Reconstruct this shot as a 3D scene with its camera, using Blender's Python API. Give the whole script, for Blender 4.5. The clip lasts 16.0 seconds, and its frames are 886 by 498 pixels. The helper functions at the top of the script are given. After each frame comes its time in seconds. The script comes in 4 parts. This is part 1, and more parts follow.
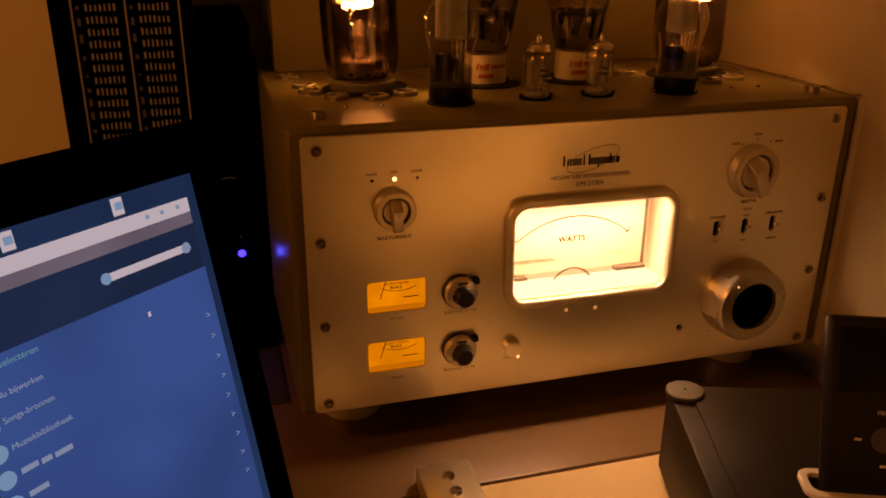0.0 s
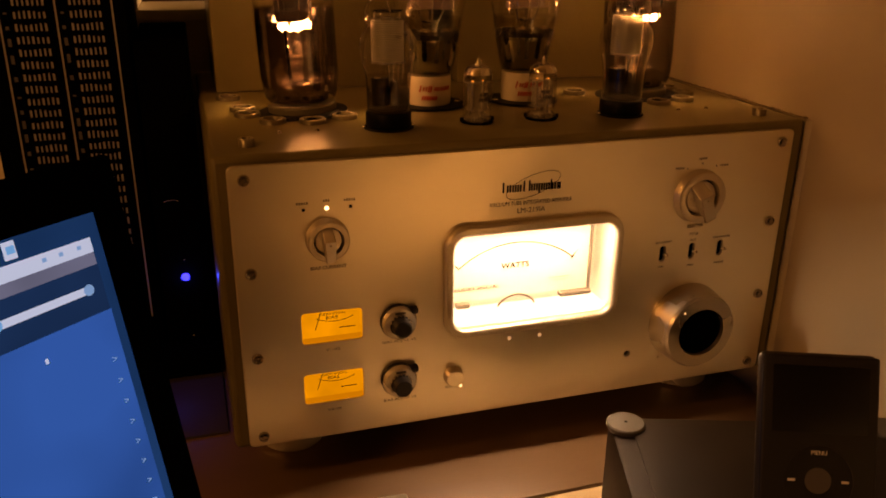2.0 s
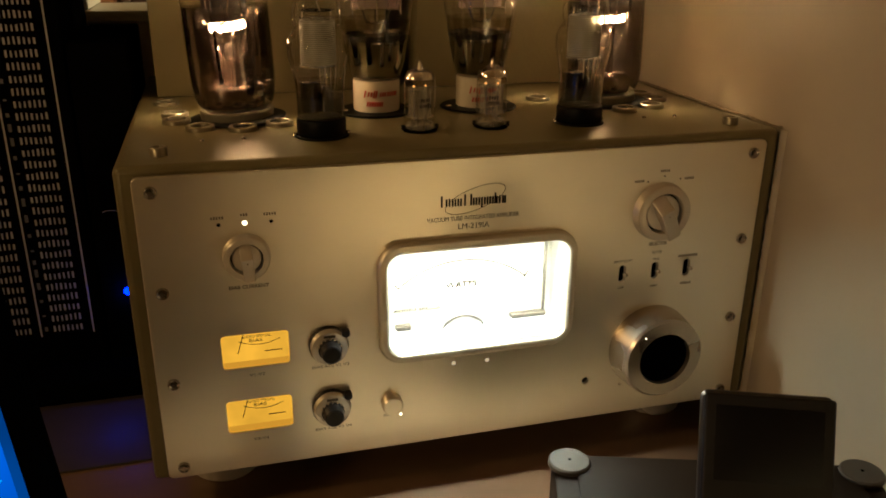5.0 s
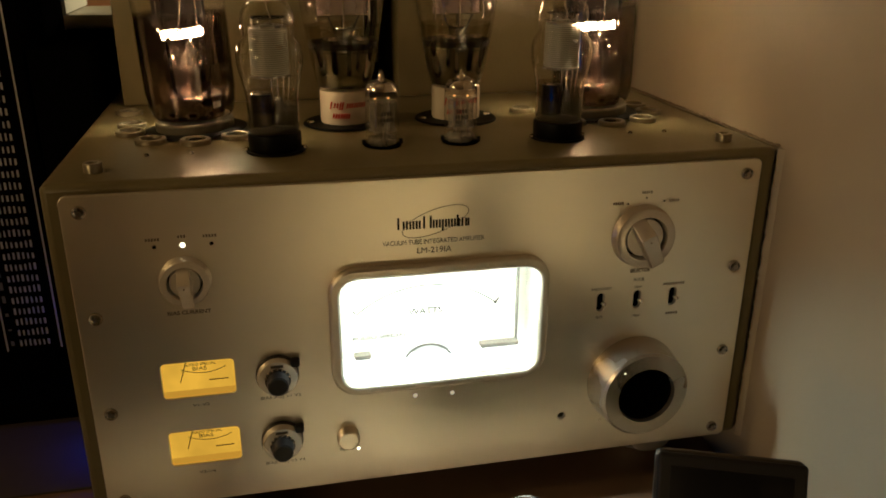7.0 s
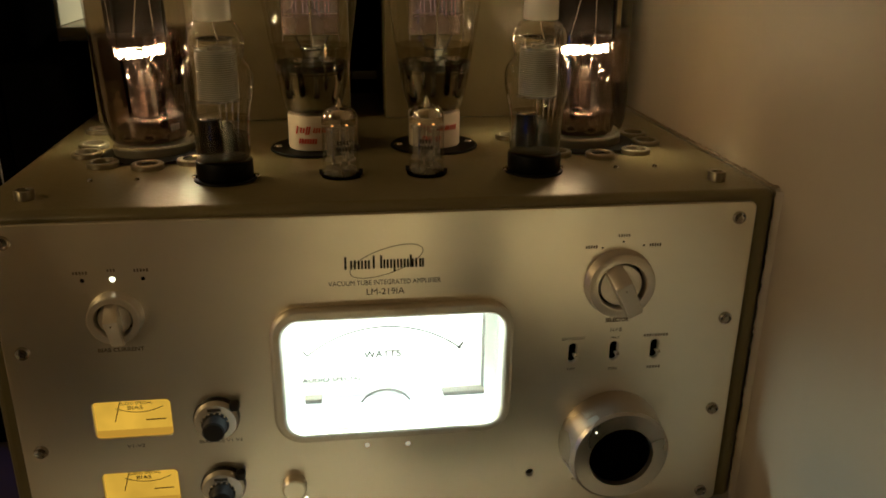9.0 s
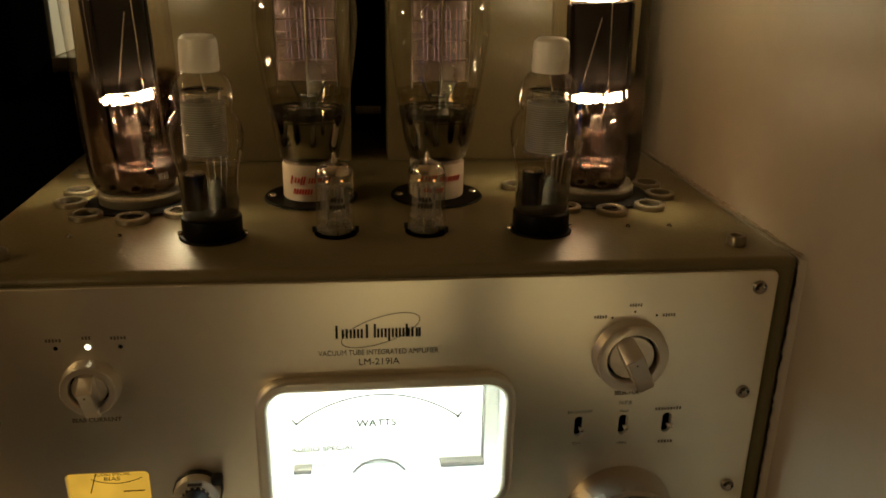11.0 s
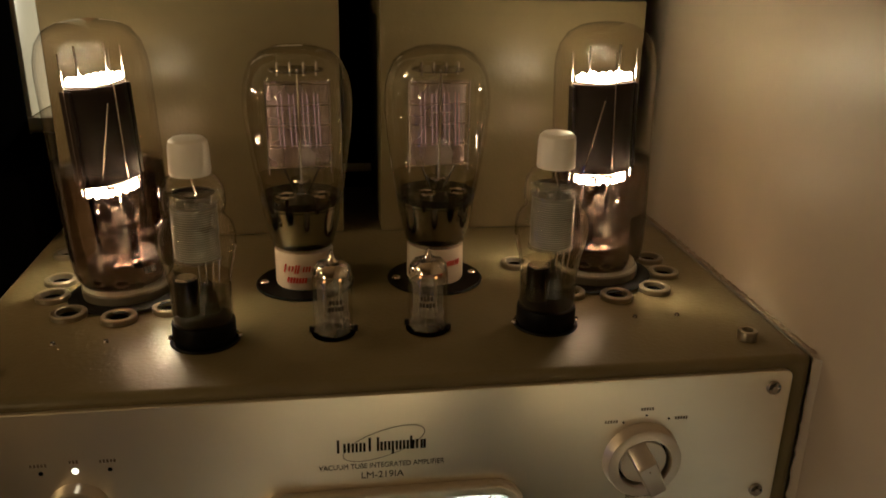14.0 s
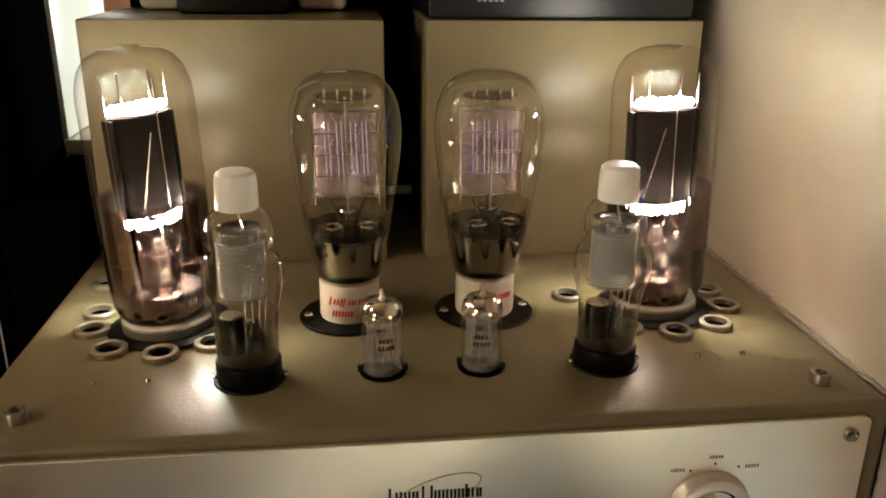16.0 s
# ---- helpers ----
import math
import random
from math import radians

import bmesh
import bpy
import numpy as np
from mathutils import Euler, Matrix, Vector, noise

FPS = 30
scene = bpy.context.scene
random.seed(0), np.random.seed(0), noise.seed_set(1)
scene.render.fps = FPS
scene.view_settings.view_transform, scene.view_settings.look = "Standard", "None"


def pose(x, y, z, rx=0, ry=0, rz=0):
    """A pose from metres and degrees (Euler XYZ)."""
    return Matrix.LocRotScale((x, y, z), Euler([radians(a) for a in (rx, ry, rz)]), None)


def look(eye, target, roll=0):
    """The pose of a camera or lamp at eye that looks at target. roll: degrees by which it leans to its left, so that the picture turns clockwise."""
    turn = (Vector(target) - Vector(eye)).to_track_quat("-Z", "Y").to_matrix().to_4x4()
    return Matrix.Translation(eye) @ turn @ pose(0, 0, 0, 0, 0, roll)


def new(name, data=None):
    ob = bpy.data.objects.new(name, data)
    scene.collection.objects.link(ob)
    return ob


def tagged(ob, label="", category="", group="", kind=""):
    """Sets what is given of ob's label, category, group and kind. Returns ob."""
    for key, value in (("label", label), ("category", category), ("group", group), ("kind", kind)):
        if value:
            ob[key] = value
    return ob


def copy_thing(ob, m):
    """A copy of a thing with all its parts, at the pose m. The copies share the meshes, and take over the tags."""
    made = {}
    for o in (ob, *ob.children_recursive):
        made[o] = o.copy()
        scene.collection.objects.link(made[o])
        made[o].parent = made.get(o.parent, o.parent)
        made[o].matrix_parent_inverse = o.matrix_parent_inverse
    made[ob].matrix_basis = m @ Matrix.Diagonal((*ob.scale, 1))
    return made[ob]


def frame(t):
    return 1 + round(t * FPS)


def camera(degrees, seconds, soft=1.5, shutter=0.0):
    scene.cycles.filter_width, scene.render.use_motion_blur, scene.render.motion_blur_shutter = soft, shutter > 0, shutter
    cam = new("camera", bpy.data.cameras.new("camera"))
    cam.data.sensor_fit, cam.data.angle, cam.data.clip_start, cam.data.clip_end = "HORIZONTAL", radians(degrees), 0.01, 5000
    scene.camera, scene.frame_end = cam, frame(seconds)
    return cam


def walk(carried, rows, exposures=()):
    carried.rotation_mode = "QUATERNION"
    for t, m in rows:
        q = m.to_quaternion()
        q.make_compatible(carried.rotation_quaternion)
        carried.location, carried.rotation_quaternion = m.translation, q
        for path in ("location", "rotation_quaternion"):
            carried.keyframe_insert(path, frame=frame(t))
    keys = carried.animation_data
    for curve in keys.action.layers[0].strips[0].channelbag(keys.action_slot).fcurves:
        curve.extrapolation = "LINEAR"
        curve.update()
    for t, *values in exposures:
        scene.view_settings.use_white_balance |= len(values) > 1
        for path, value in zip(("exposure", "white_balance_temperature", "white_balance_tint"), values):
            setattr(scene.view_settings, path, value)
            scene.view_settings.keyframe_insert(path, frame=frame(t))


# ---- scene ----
cam = camera(56.9, 16.0, soft=1.8)
PATH = [
    (0, (0.004, 0.008, 1.131), (0.523, 1.797, 0.403), 0.4),
    (0.5, (0.017, 0.013, 1.135), (0.553, 1.798, 0.41), 0.5),
    (1, (0.026, 0.013, 1.14), (0.566, 1.802, 0.427), 0.5),
    (1.5, (0.036, 0.016, 1.143), (0.588, 1.797, 0.42), 0.6),
    (2, (0.044, 0.018, 1.144), (0.598, 1.799, 0.422), 0.6),
    (2.5, (0.057, 0.019, 1.147), (0.608, 1.801, 0.424), 0.6),
    (3, (0.069, 0.019, 1.147), (0.612, 1.803, 0.423), 0.6),
    (3.5, (0.08, 0.023, 1.146), (0.614, 1.809, 0.421), 0.7),
    (4, (0.093, 0.031, 1.142), (0.619, 1.821, 0.423), 0.6),
    (6.5, (0.16, 0.068, 1.135), (0.592, 1.887, 0.423), 0.4),
    (7, (0.18, 0.076, 1.138), (0.584, 1.9, 0.425), 0.3),
    (7.5, (0.199, 0.082, 1.139), (0.577, 1.914, 0.431), 0.2),
    (8, (0.215, 0.095, 1.139), (0.553, 1.934, 0.427), 0.5),
    (8.5, (0.238, 0.103, 1.143), (0.534, 1.948, 0.431), 0.7),
    (9, (0.253, 0.11, 1.145), (0.51, 1.964, 0.442), 0.6),
    (9.2, (0.25, 0.115, 1.15), (0.507, 1.966, 0.437), 0.9),
    (11.3, (0.266, 0.154, 1.168), (0.494, 2.018, 0.48), 1.2),
    (11.5, (0.266, 0.157, 1.17), (0.512, 2.017, 0.478), 1.4),
    (12, (0.268, 0.167, 1.183), (0.527, 2.017, 0.47), 1.6),
    (12.5, (0.267, 0.173, 1.188), (0.524, 2.026, 0.48), 1.2),
    (13, (0.262, 0.182, 1.201), (0.544, 2.028, 0.483), 1.3),
    (13.5, (0.258, 0.185, 1.207), (0.534, 2.038, 0.506), 1.1),
    (14, (0.255, 0.189, 1.215), (0.537, 2.043, 0.52), 1.1),
    (14.5, (0.248, 0.197, 1.222), (0.53, 2.049, 0.521), 1.2),
    (15, (0.243, 0.203, 1.222), (0.51, 2.062, 0.533), 1.3),
    (15.5, (0.245, 0.208, 1.225), (0.489, 2.069, 0.534), 1.0),
    (16, (0.241, 0.216, 1.221), (0.469, 2.084, 0.546), 0.7),
]
EXPOSURES = [(0.0, -0.64, 17800, 53), (1.0, -0.50, 15500, 48), (2.0, -0.32, 10800, 36), (3.0, 0.10, 7900, 19), (4.0, 0.22, 5950, 1), (6.5, 0.03, 4650, -10), (9.0, -0.06, 4370, -15), (12.0, -0.24, 4570, -11), (13.0, -0.24, 4520, -10), (14.5, 0.48, 4100, -6), (16.0, 1.37, 3600, -5)]
walk(cam, [(t, look(eye, target, roll)) for t, eye, target, roll in PATH], EXPOSURES)

# ---- light ----
world = bpy.data.worlds.new("world")
scene.world = world
world.use_nodes = True
world.node_tree.nodes["Background"].inputs[0].default_value = (0.02, 0.012, 0.006, 1)
world.node_tree.nodes["Background"].inputs[1].default_value = 0.3
WARM = (1.0, 0.50, 0.165)


def area_lamp(name, m, size, watts, colour):
    lamp = bpy.data.lights.new(name, "AREA")
    lamp.shape, lamp.size, lamp.energy, lamp.color = "DISK", size, watts, colour
    ob = new(name, lamp)
    ob.matrix_world = m
    return tagged(ob, kind="structure")


area_lamp("room_lamp", look((-0.98, -0.58, 1.28), (0.28, 0.50, 0.87)), 0.20, 4.2, WARM)
# unseen fill added over the desk front so the front plate reflects brighter
front_fill = area_lamp("front_fill", look((0.28, -0.42, 1.30), (0.44, -0.06, 0.745)), 0.10, 2.2, (1.0, 0.70, 0.40))
front_fill.data.spread = radians(46)
area_lamp("wall_lamp", look((-0.95, 0.30, 1.75), (-0.45, 0.95, 1.25)), 0.18, 3.2, WARM)
meter_lamp = area_lamp("meter_lamp", Matrix.Translation((0.287, 0.5527, 0.9335)) @ Matrix.Rotation(radians(-20), 4, "X"), 0.006, 0.57, (1.0, 0.80, 0.58))
meter_lamp.data.shape, meter_lamp.data.size, meter_lamp.data.size_y = "RECTANGLE", 0.125, 0.004
led_light = bpy.data.lights.new("blue_led_light", "POINT")
led_light.energy, led_light.color, led_light.shadow_soft_size = 0.035, (0.0, 0.05, 1.0), 0.003
tagged(new("blue_led_light", led_light), kind="structure").location = (0.0225, 0.7780, 0.831)
area_lamp("hall_light", look((0.15, 2.20, 1.75), (-0.45, 2.70, 1.10)), 0.2, 20.0, (1.0, 0.68, 0.38))
# fill light added out of view to brighten the jamb of the opening
area_lamp("jamb_fill", look((0.30, 1.20, 1.105), (0.0, 1.0, 1.14)), 0.06, 1.1, (1.0, 0.64, 0.33))


# ---- materials ----
def material(name, colour, rough=0.5, metal=0.0, grain=0.0, scale=60.0, bump=0.0, bump_scale=400.0, even=False, streak=None, spec=0.5, coat=0.0):
    """Principled paint, metal or wood: tint varied by noise at two scales, fine bump, uneven gloss."""
    mat = bpy.data.materials.new(name)
    mat.use_nodes = True
    nt = mat.node_tree
    b = nt.nodes["Principled BSDF"]
    b.inputs["Roughness"].default_value, b.inputs["Metallic"].default_value = rough, metal
    b.inputs["Specular IOR Level"].default_value, b.inputs["Coat Weight"].default_value = spec, coat
    b.inputs["Base Color"].default_value = (*colour, 1)
    if grain or bump:
        tc = nt.nodes.new("ShaderNodeTexCoord")
        mp = nt.nodes.new("ShaderNodeMapping")
        if streak:
            mp.inputs["Scale"].default_value = streak
        nt.links.new(tc.outputs["Object"], mp.inputs[0])
    if grain:
        n1, n2 = nt.nodes.new("ShaderNodeTexNoise"), nt.nodes.new("ShaderNodeTexNoise")
        n1.inputs["Scale"].default_value, n1.inputs["Detail"].default_value = scale, 6
        n2.inputs["Scale"].default_value, n2.inputs["Detail"].default_value = scale * 0.12, 3
        nt.links.new(mp.outputs[0], n1.inputs[0])
        nt.links.new(tc.outputs["Object"], n2.inputs[0])
        add = nt.nodes.new("ShaderNodeMath")
        add.operation = "ADD"
        nt.links.new(n1.outputs["Fac"], add.inputs[0])
        nt.links.new(n2.outputs["Fac"], add.inputs[1])
        ramp = nt.nodes.new("ShaderNodeMapRange")
        ramp.inputs["From Min"].default_value, ramp.inputs["From Max"].default_value = 0.4, 1.6
        ramp.inputs["To Min"].default_value, ramp.inputs["To Max"].default_value = 1 - grain, 1 + grain
        nt.links.new(add.outputs[0], ramp.inputs[0])
        mul = nt.nodes.new("ShaderNodeVectorMath")
        mul.operation = "SCALE"
        mul.inputs[0].default_value = colour
        nt.links.new(ramp.outputs[0], mul.inputs["Scale"])
        nt.links.new(mul.outputs[0], b.inputs["Base Color"])
        r2 = nt.nodes.new("ShaderNodeMapRange")
        r2.inputs["From Min"].default_value, r2.inputs["From Max"].default_value = 0.1, 0.9
        r2.inputs["To Min"].default_value, r2.inputs["To Max"].default_value = max(rough - 0.08, 0.02), min(rough + 0.08, 1)
        nt.links.new(n2.outputs["Fac"], r2.inputs[0])
        if not even:
            nt.links.new(r2.outputs[0], b.inputs["Roughness"])
    if bump:
        nb = nt.nodes.new("ShaderNodeTexNoise")
        nb.inputs["Scale"].default_value, nb.inputs["Detail"].default_value = bump_scale, 4
        nt.links.new(mp.outputs[0], nb.inputs[0])
        bp = nt.nodes.new("ShaderNodeBump")
        bp.inputs["Strength"].default_value, bp.inputs["Distance"].default_value = bump, 0.001
        nt.links.new(nb.outputs["Fac"], bp.inputs["Height"])
        nt.links.new(bp.outputs[0], b.inputs["Normal"])
    return mat


def glow(name, colour, strength, blotch=0.0, scale=30.0):
    mat = bpy.data.materials.new(name)
    mat.use_nodes = True
    nt = mat.node_tree
    nt.nodes.remove(nt.nodes["Principled BSDF"])
    e = nt.nodes.new("ShaderNodeEmission")
    e.inputs[0].default_value, e.inputs[1].default_value = (*colour, 1), strength
    if blotch:
        tc, n, r = nt.nodes.new("ShaderNodeTexCoord"), nt.nodes.new("ShaderNodeTexNoise"), nt.nodes.new("ShaderNodeMapRange")
        n.inputs["Scale"].default_value = scale
        r.inputs["From Min"].default_value, r.inputs["From Max"].default_value = 0.3, 0.7
        r.inputs["To Min"].default_value, r.inputs["To Max"].default_value = strength * (1 - blotch), strength * (1 + blotch)
        nt.links.new(tc.outputs["Object"], n.inputs[0])
        nt.links.new(n.outputs["Fac"], r.inputs[0])
        nt.links.new(r.outputs[0], e.inputs[1])
    nt.links.new(e.outputs[0], nt.nodes["Material Output"].inputs[0])
    return mat


def thin_glass(name, tint=(0.97, 0.96, 0.93), gloss=0.85, rough=0.015, edge=0.65, head_on=0.035):
    """A blown glass wall: clear straight on, mirror-like at the rim."""
    mat = bpy.data.materials.new(name)
    mat.use_nodes = True
    nt = mat.node_tree
    nt.nodes.remove(nt.nodes["Principled BSDF"])
    tr, gl, mix, lw = (nt.nodes.new(k) for k in ("ShaderNodeBsdfTransparent", "ShaderNodeBsdfGlossy", "ShaderNodeMixShader", "ShaderNodeLayerWeight"))
    tr.inputs[0].default_value = (*tint, 1)
    gl.inputs[0].default_value, gl.inputs["Roughness"].default_value = (gloss, gloss, gloss, 1), rough
    lw.inputs["Blend"].default_value = 0.5
    steep, sc = nt.nodes.new("ShaderNodeMath"), nt.nodes.new("ShaderNodeMath")
    steep.operation, steep.inputs[1].default_value = "POWER", 3.2
    sc.operation, sc.inputs[1].default_value, sc.inputs[2].default_value = "MULTIPLY_ADD", edge, head_on
    nt.links.new(lw.outputs["Facing"], steep.inputs[0])
    nt.links.new(steep.outputs[0], sc.inputs[0])
    nt.links.new(sc.outputs[0], mix.inputs[0])
    nt.links.new(tr.outputs[0], mix.inputs[1])
    nt.links.new(gl.outputs[0], mix.inputs[2])
    nt.links.new(mix.outputs[0], nt.nodes["Material Output"].inputs[0])
    return mat


M_PANEL = material("sandblasted champagne aluminium", (0.84, 0.785, 0.645), 0.31, 0.90, 0.03, 60, 0.05, 2600, even=True, streak=(0.25, 1, 1))
M_BEZEL = material("satin champagne surround", (0.68, 0.63, 0.51), 0.40, 0.90, 0.04, 80)
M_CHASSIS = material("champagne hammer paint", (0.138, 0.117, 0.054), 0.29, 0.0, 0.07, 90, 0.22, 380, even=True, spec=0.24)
M_ALU = material("turned aluminium", (0.60, 0.55, 0.47), 0.30, 0.65, 0.05, 150, 0.04, 1500)
M_STEEL = material("nickel steel", (0.70, 0.66, 0.60), 0.18, 1.0, 0.06, 200)
M_DARK_NICKEL = material("dark nickel", (0.34, 0.31, 0.26), 0.22, 1.0, 0.06, 200)
M_CHROME = material("chrome", (0.8, 0.78, 0.75), 0.08, 1.0)
M_BLACK = material("black plastic", (0.006, 0.0055, 0.0055), 0.4, 0.0, 0.2, 80, 0.05, 900, spec=0.3)
M_BAKELITE = material("black bakelite", (0.0012, 0.0011, 0.0011), 0.5, 0.0, 0.2, 80, spec=0.12)
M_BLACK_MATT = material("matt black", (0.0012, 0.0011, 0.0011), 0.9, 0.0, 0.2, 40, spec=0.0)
M_INK = material("black ink", (0.040, 0.036, 0.031), 0.7, spec=0.2)
M_RED_INK = material("red ink", (0.55, 0.04, 0.02), 0.6)
M_LABEL = material("cream label", (0.75, 0.68, 0.55), 0.5, 0.0, 0.04, 300)
M_WHITE = material("white ceramic", (0.78, 0.75, 0.66), 0.35, 0.0, 0.03, 120)
M_COLLAR = material("grey ceramic", (0.13, 0.118, 0.085), 0.4, 0.0, 0.06, 120)
M_GREY_ANODE = material("dull grey anode", (0.24, 0.215, 0.175), 0.55, 0.1, 0.15, 200)
M_FAINT = material("faint scale print", (0.50, 0.45, 0.36), 0.6)
M_EDGE = material("grey scale edge", (0.14, 0.125, 0.10), 0.5)
M_VENT = material("champagne nickel", (0.26, 0.23, 0.16), 0.34, 0.75, 0.10, 200)
M_KNOB = material("dark turned aluminium", (0.46, 0.42, 0.355), 0.27, 0.95, 0.06, 150)
M_DIAL = material("satin dial", (0.62, 0.59, 0.53), 0.25, 0.55, 0.05, 150)
M_GLASS = thin_glass("clear glass", edge=0.85)
M_STEM = material("pressed glass stem", (0.05, 0.042, 0.035), 0.15, 0.0, 0.1, 100)
M_SMOKE = thin_glass("smoked glass", (0.80, 0.76, 0.66))
M_TINTED = thin_glass("faintly browned glass", (0.97, 0.945, 0.92), 0.60, edge=0.60, head_on=0.003)


def gauze(name, colour, cover, scale):
    """Fine woven or wound metal: part open, part dull grey, finer than can be told apart."""
    mat = bpy.data.materials.new(name)
    mat.use_nodes = True
    nt = mat.node_tree
    b = nt.nodes["Principled BSDF"]
    b.inputs["Base Color"].default_value, b.inputs["Roughness"].default_value, b.inputs["Metallic"].default_value = (*colour, 1), 0.42, 0.3
    tr, mix, n, r, tc = (nt.nodes.new(k) for k in ("ShaderNodeBsdfTransparent", "ShaderNodeMixShader", "ShaderNodeTexNoise", "ShaderNodeMapRange", "ShaderNodeTexCoord"))
    n.inputs["Scale"].default_value = scale
    r.inputs["From Min"].default_value, r.inputs["From Max"].default_value = 0.25, 0.75
    r.inputs["To Min"].default_value, r.inputs["To Max"].default_value = cover - 0.18, cover + 0.18
    nt.links.new(tc.outputs["Object"], n.inputs[0])
    nt.links.new(n.outputs["Fac"], r.inputs[0])
    nt.links.new(r.outputs[0], mix.inputs[0])
    nt.links.new(tr.outputs[0], mix.inputs[1])
    nt.links.new(b.outputs[0], mix.inputs[2])
    nt.links.new(mix.outputs[0], nt.nodes["Material Output"].inputs[0])
    return mat


M_GAUZE = gauze("grey wound gauze", (0.40, 0.40, 0.36), 0.52, 60)
M_PALE_GAUZE = gauze("pale fine gauze", (0.42, 0.40, 0.34), 0.36, 60)
M_GAUZE_PINK = gauze("fine mesh", (0.50, 0.39, 0.40), 0.40, 40)
M_SOOT = gauze("smoky brown film", (0.030, 0.023, 0.012), 0.60, 50)
M_BLACK_FILM = gauze("black film edge", (0.008, 0.007, 0.006), 0.80, 90)
M_MICA = gauze("clear mica", (0.55, 0.52, 0.45), 0.25, 200)
def mirror_film(name, through_tint, mirror_tint, share, fade_from=0.80):
    """A thin metal film on glass: part mirror, part dark window."""
    mat = bpy.data.materials.new(name)
    mat.use_nodes = True
    nt = mat.node_tree
    nt.nodes.remove(nt.nodes["Principled BSDF"])
    tr, gl, mix, n, tc = (nt.nodes.new(k) for k in ("ShaderNodeBsdfTransparent", "ShaderNodeBsdfGlossy", "ShaderNodeMixShader", "ShaderNodeTexNoise", "ShaderNodeTexCoord"))
    tr.inputs[0].default_value, gl.inputs[0].default_value, gl.inputs["Roughness"].default_value = (*through_tint, 1), (*mirror_tint, 1), 0.09
    n.inputs["Scale"].default_value = 60
    r = nt.nodes.new("ShaderNodeMapRange")
    r.inputs["From Min"].default_value, r.inputs["From Max"].default_value = 0.2, 0.8
    r.inputs["To Min"].default_value, r.inputs["To Max"].default_value = share - 0.15, share + 0.15
    nt.links.new(tc.outputs["Object"], n.inputs[0])
    nt.links.new(n.outputs["Fac"], r.inputs[0])
    nt.links.new(r.outputs[0], mix.inputs[0])
    nt.links.new(tr.outputs[0], mix.inputs[1])
    nt.links.new(gl.outputs[0], mix.inputs[2])
    fade, clear, sep, top = (nt.nodes.new(k) for k in ("ShaderNodeMixShader", "ShaderNodeBsdfTransparent", "ShaderNodeSeparateXYZ", "ShaderNodeMapRange"))
    top.interpolation_type = "SMOOTHSTEP"
    top.inputs["From Min"].default_value, top.inputs["From Max"].default_value = fade_from, fade_from + 0.2
    nt.links.new(tc.outputs["Generated"], sep.inputs[0])
    nt.links.new(sep.outputs["Z"], top.inputs[0])
    nt.links.new(top.outputs[0], fade.inputs[0])
    nt.links.new(mix.outputs[0], fade.inputs[1])
    nt.links.new(clear.outputs[0], fade.inputs[2])
    nt.links.new(fade.outputs[0], nt.nodes["Material Output"].inputs[0])
    return mat


M_FILM = mirror_film("brown getter film", (0.23, 0.195, 0.17), (0.48, 0.43, 0.39), 0.34)
M_FILM_LOW = mirror_film("dense brown getter film", (0.21, 0.18, 0.16), (0.48, 0.43, 0.39), 0.36, 2.0)
M_GETTER = material("getter mirror", (0.44, 0.42, 0.35), 0.06, 1.0, 0.25, 60)
M_GETTER_LIGHT = material("silver getter", (0.82, 0.77, 0.68), 0.09, 1.0)
M_PLATE = material("graphite plate", (0.024, 0.018, 0.015), 0.6, 0.0, 0.12, 40, spec=0.15)
M_GRID_GREY = material("grey grid", (0.38, 0.38, 0.345), 0.4, 0.15, 0.1, 200)
M_BRASS = material("coppery base", (0.20, 0.155, 0.13), 0.25, 0.85, 0.15, 60)
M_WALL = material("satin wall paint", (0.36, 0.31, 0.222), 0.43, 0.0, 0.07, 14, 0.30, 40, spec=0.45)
M_BACK = material("cream wall paint", (0.74, 0.66, 0.50), 0.55, 0.0, 0.06, 10, 0.3, 60)
M_CREAM = material("cream gloss paint", (0.80, 0.75, 0.60), 0.35, 0.0, 0.04, 20)
M_DESK = material("brown veneer", (0.150, 0.092, 0.050), 0.38, 0.0, 0.16, 45, 0.06, 300, streak=(0.15, 1, 1))
M_DESK_PALE = material("pale veneer", (0.56, 0.43, 0.26), 0.36, 0.0, 0.10, 45, 0.06, 300, streak=(0.15, 1, 1))
M_FLOOR = material("floor wood", (0.22, 0.13, 0.07), 0.4, 0.0, 0.2, 20)
M_DOCK = material("dark grey anodised", (0.014, 0.009, 0.005), 0.5, 0.0, 0.1, 120, 0.05, 1500, spec=0.1)
M_TICK = material("pale print", (0.24, 0.228, 0.216), 0.6)
M_BROWN = material("brown wood", (0.30, 0.14, 0.05), 0.5, 0.0, 0.3, 30)
M_FILAMENT = glow("incandescent filament", (1.0, 0.56, 0.25), 170.0)
M_FILAMENT_LOW = glow("lower filament", (1.0, 0.56, 0.25), 480.0)
M_FILAMENT_DIM = glow("heater glow", (1.0, 0.36, 0.07), 2.5)
M_HOTWIRE = glow("faintly glowing grid wire", (1.0, 0.42, 0.28), 0.36)
M_METER = glow("meter lamp", (1.0, 0.86, 0.73), 15.0)
M_SCALE = material("cream meter scale", (0.90, 0.87, 0.77), 0.5, 0.0, 0.03, 60)
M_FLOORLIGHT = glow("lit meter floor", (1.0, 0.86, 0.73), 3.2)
M_AMBER = glow("amber meter dial", (1.0, 0.41, 0.022), 0.86, 0.14, 45)
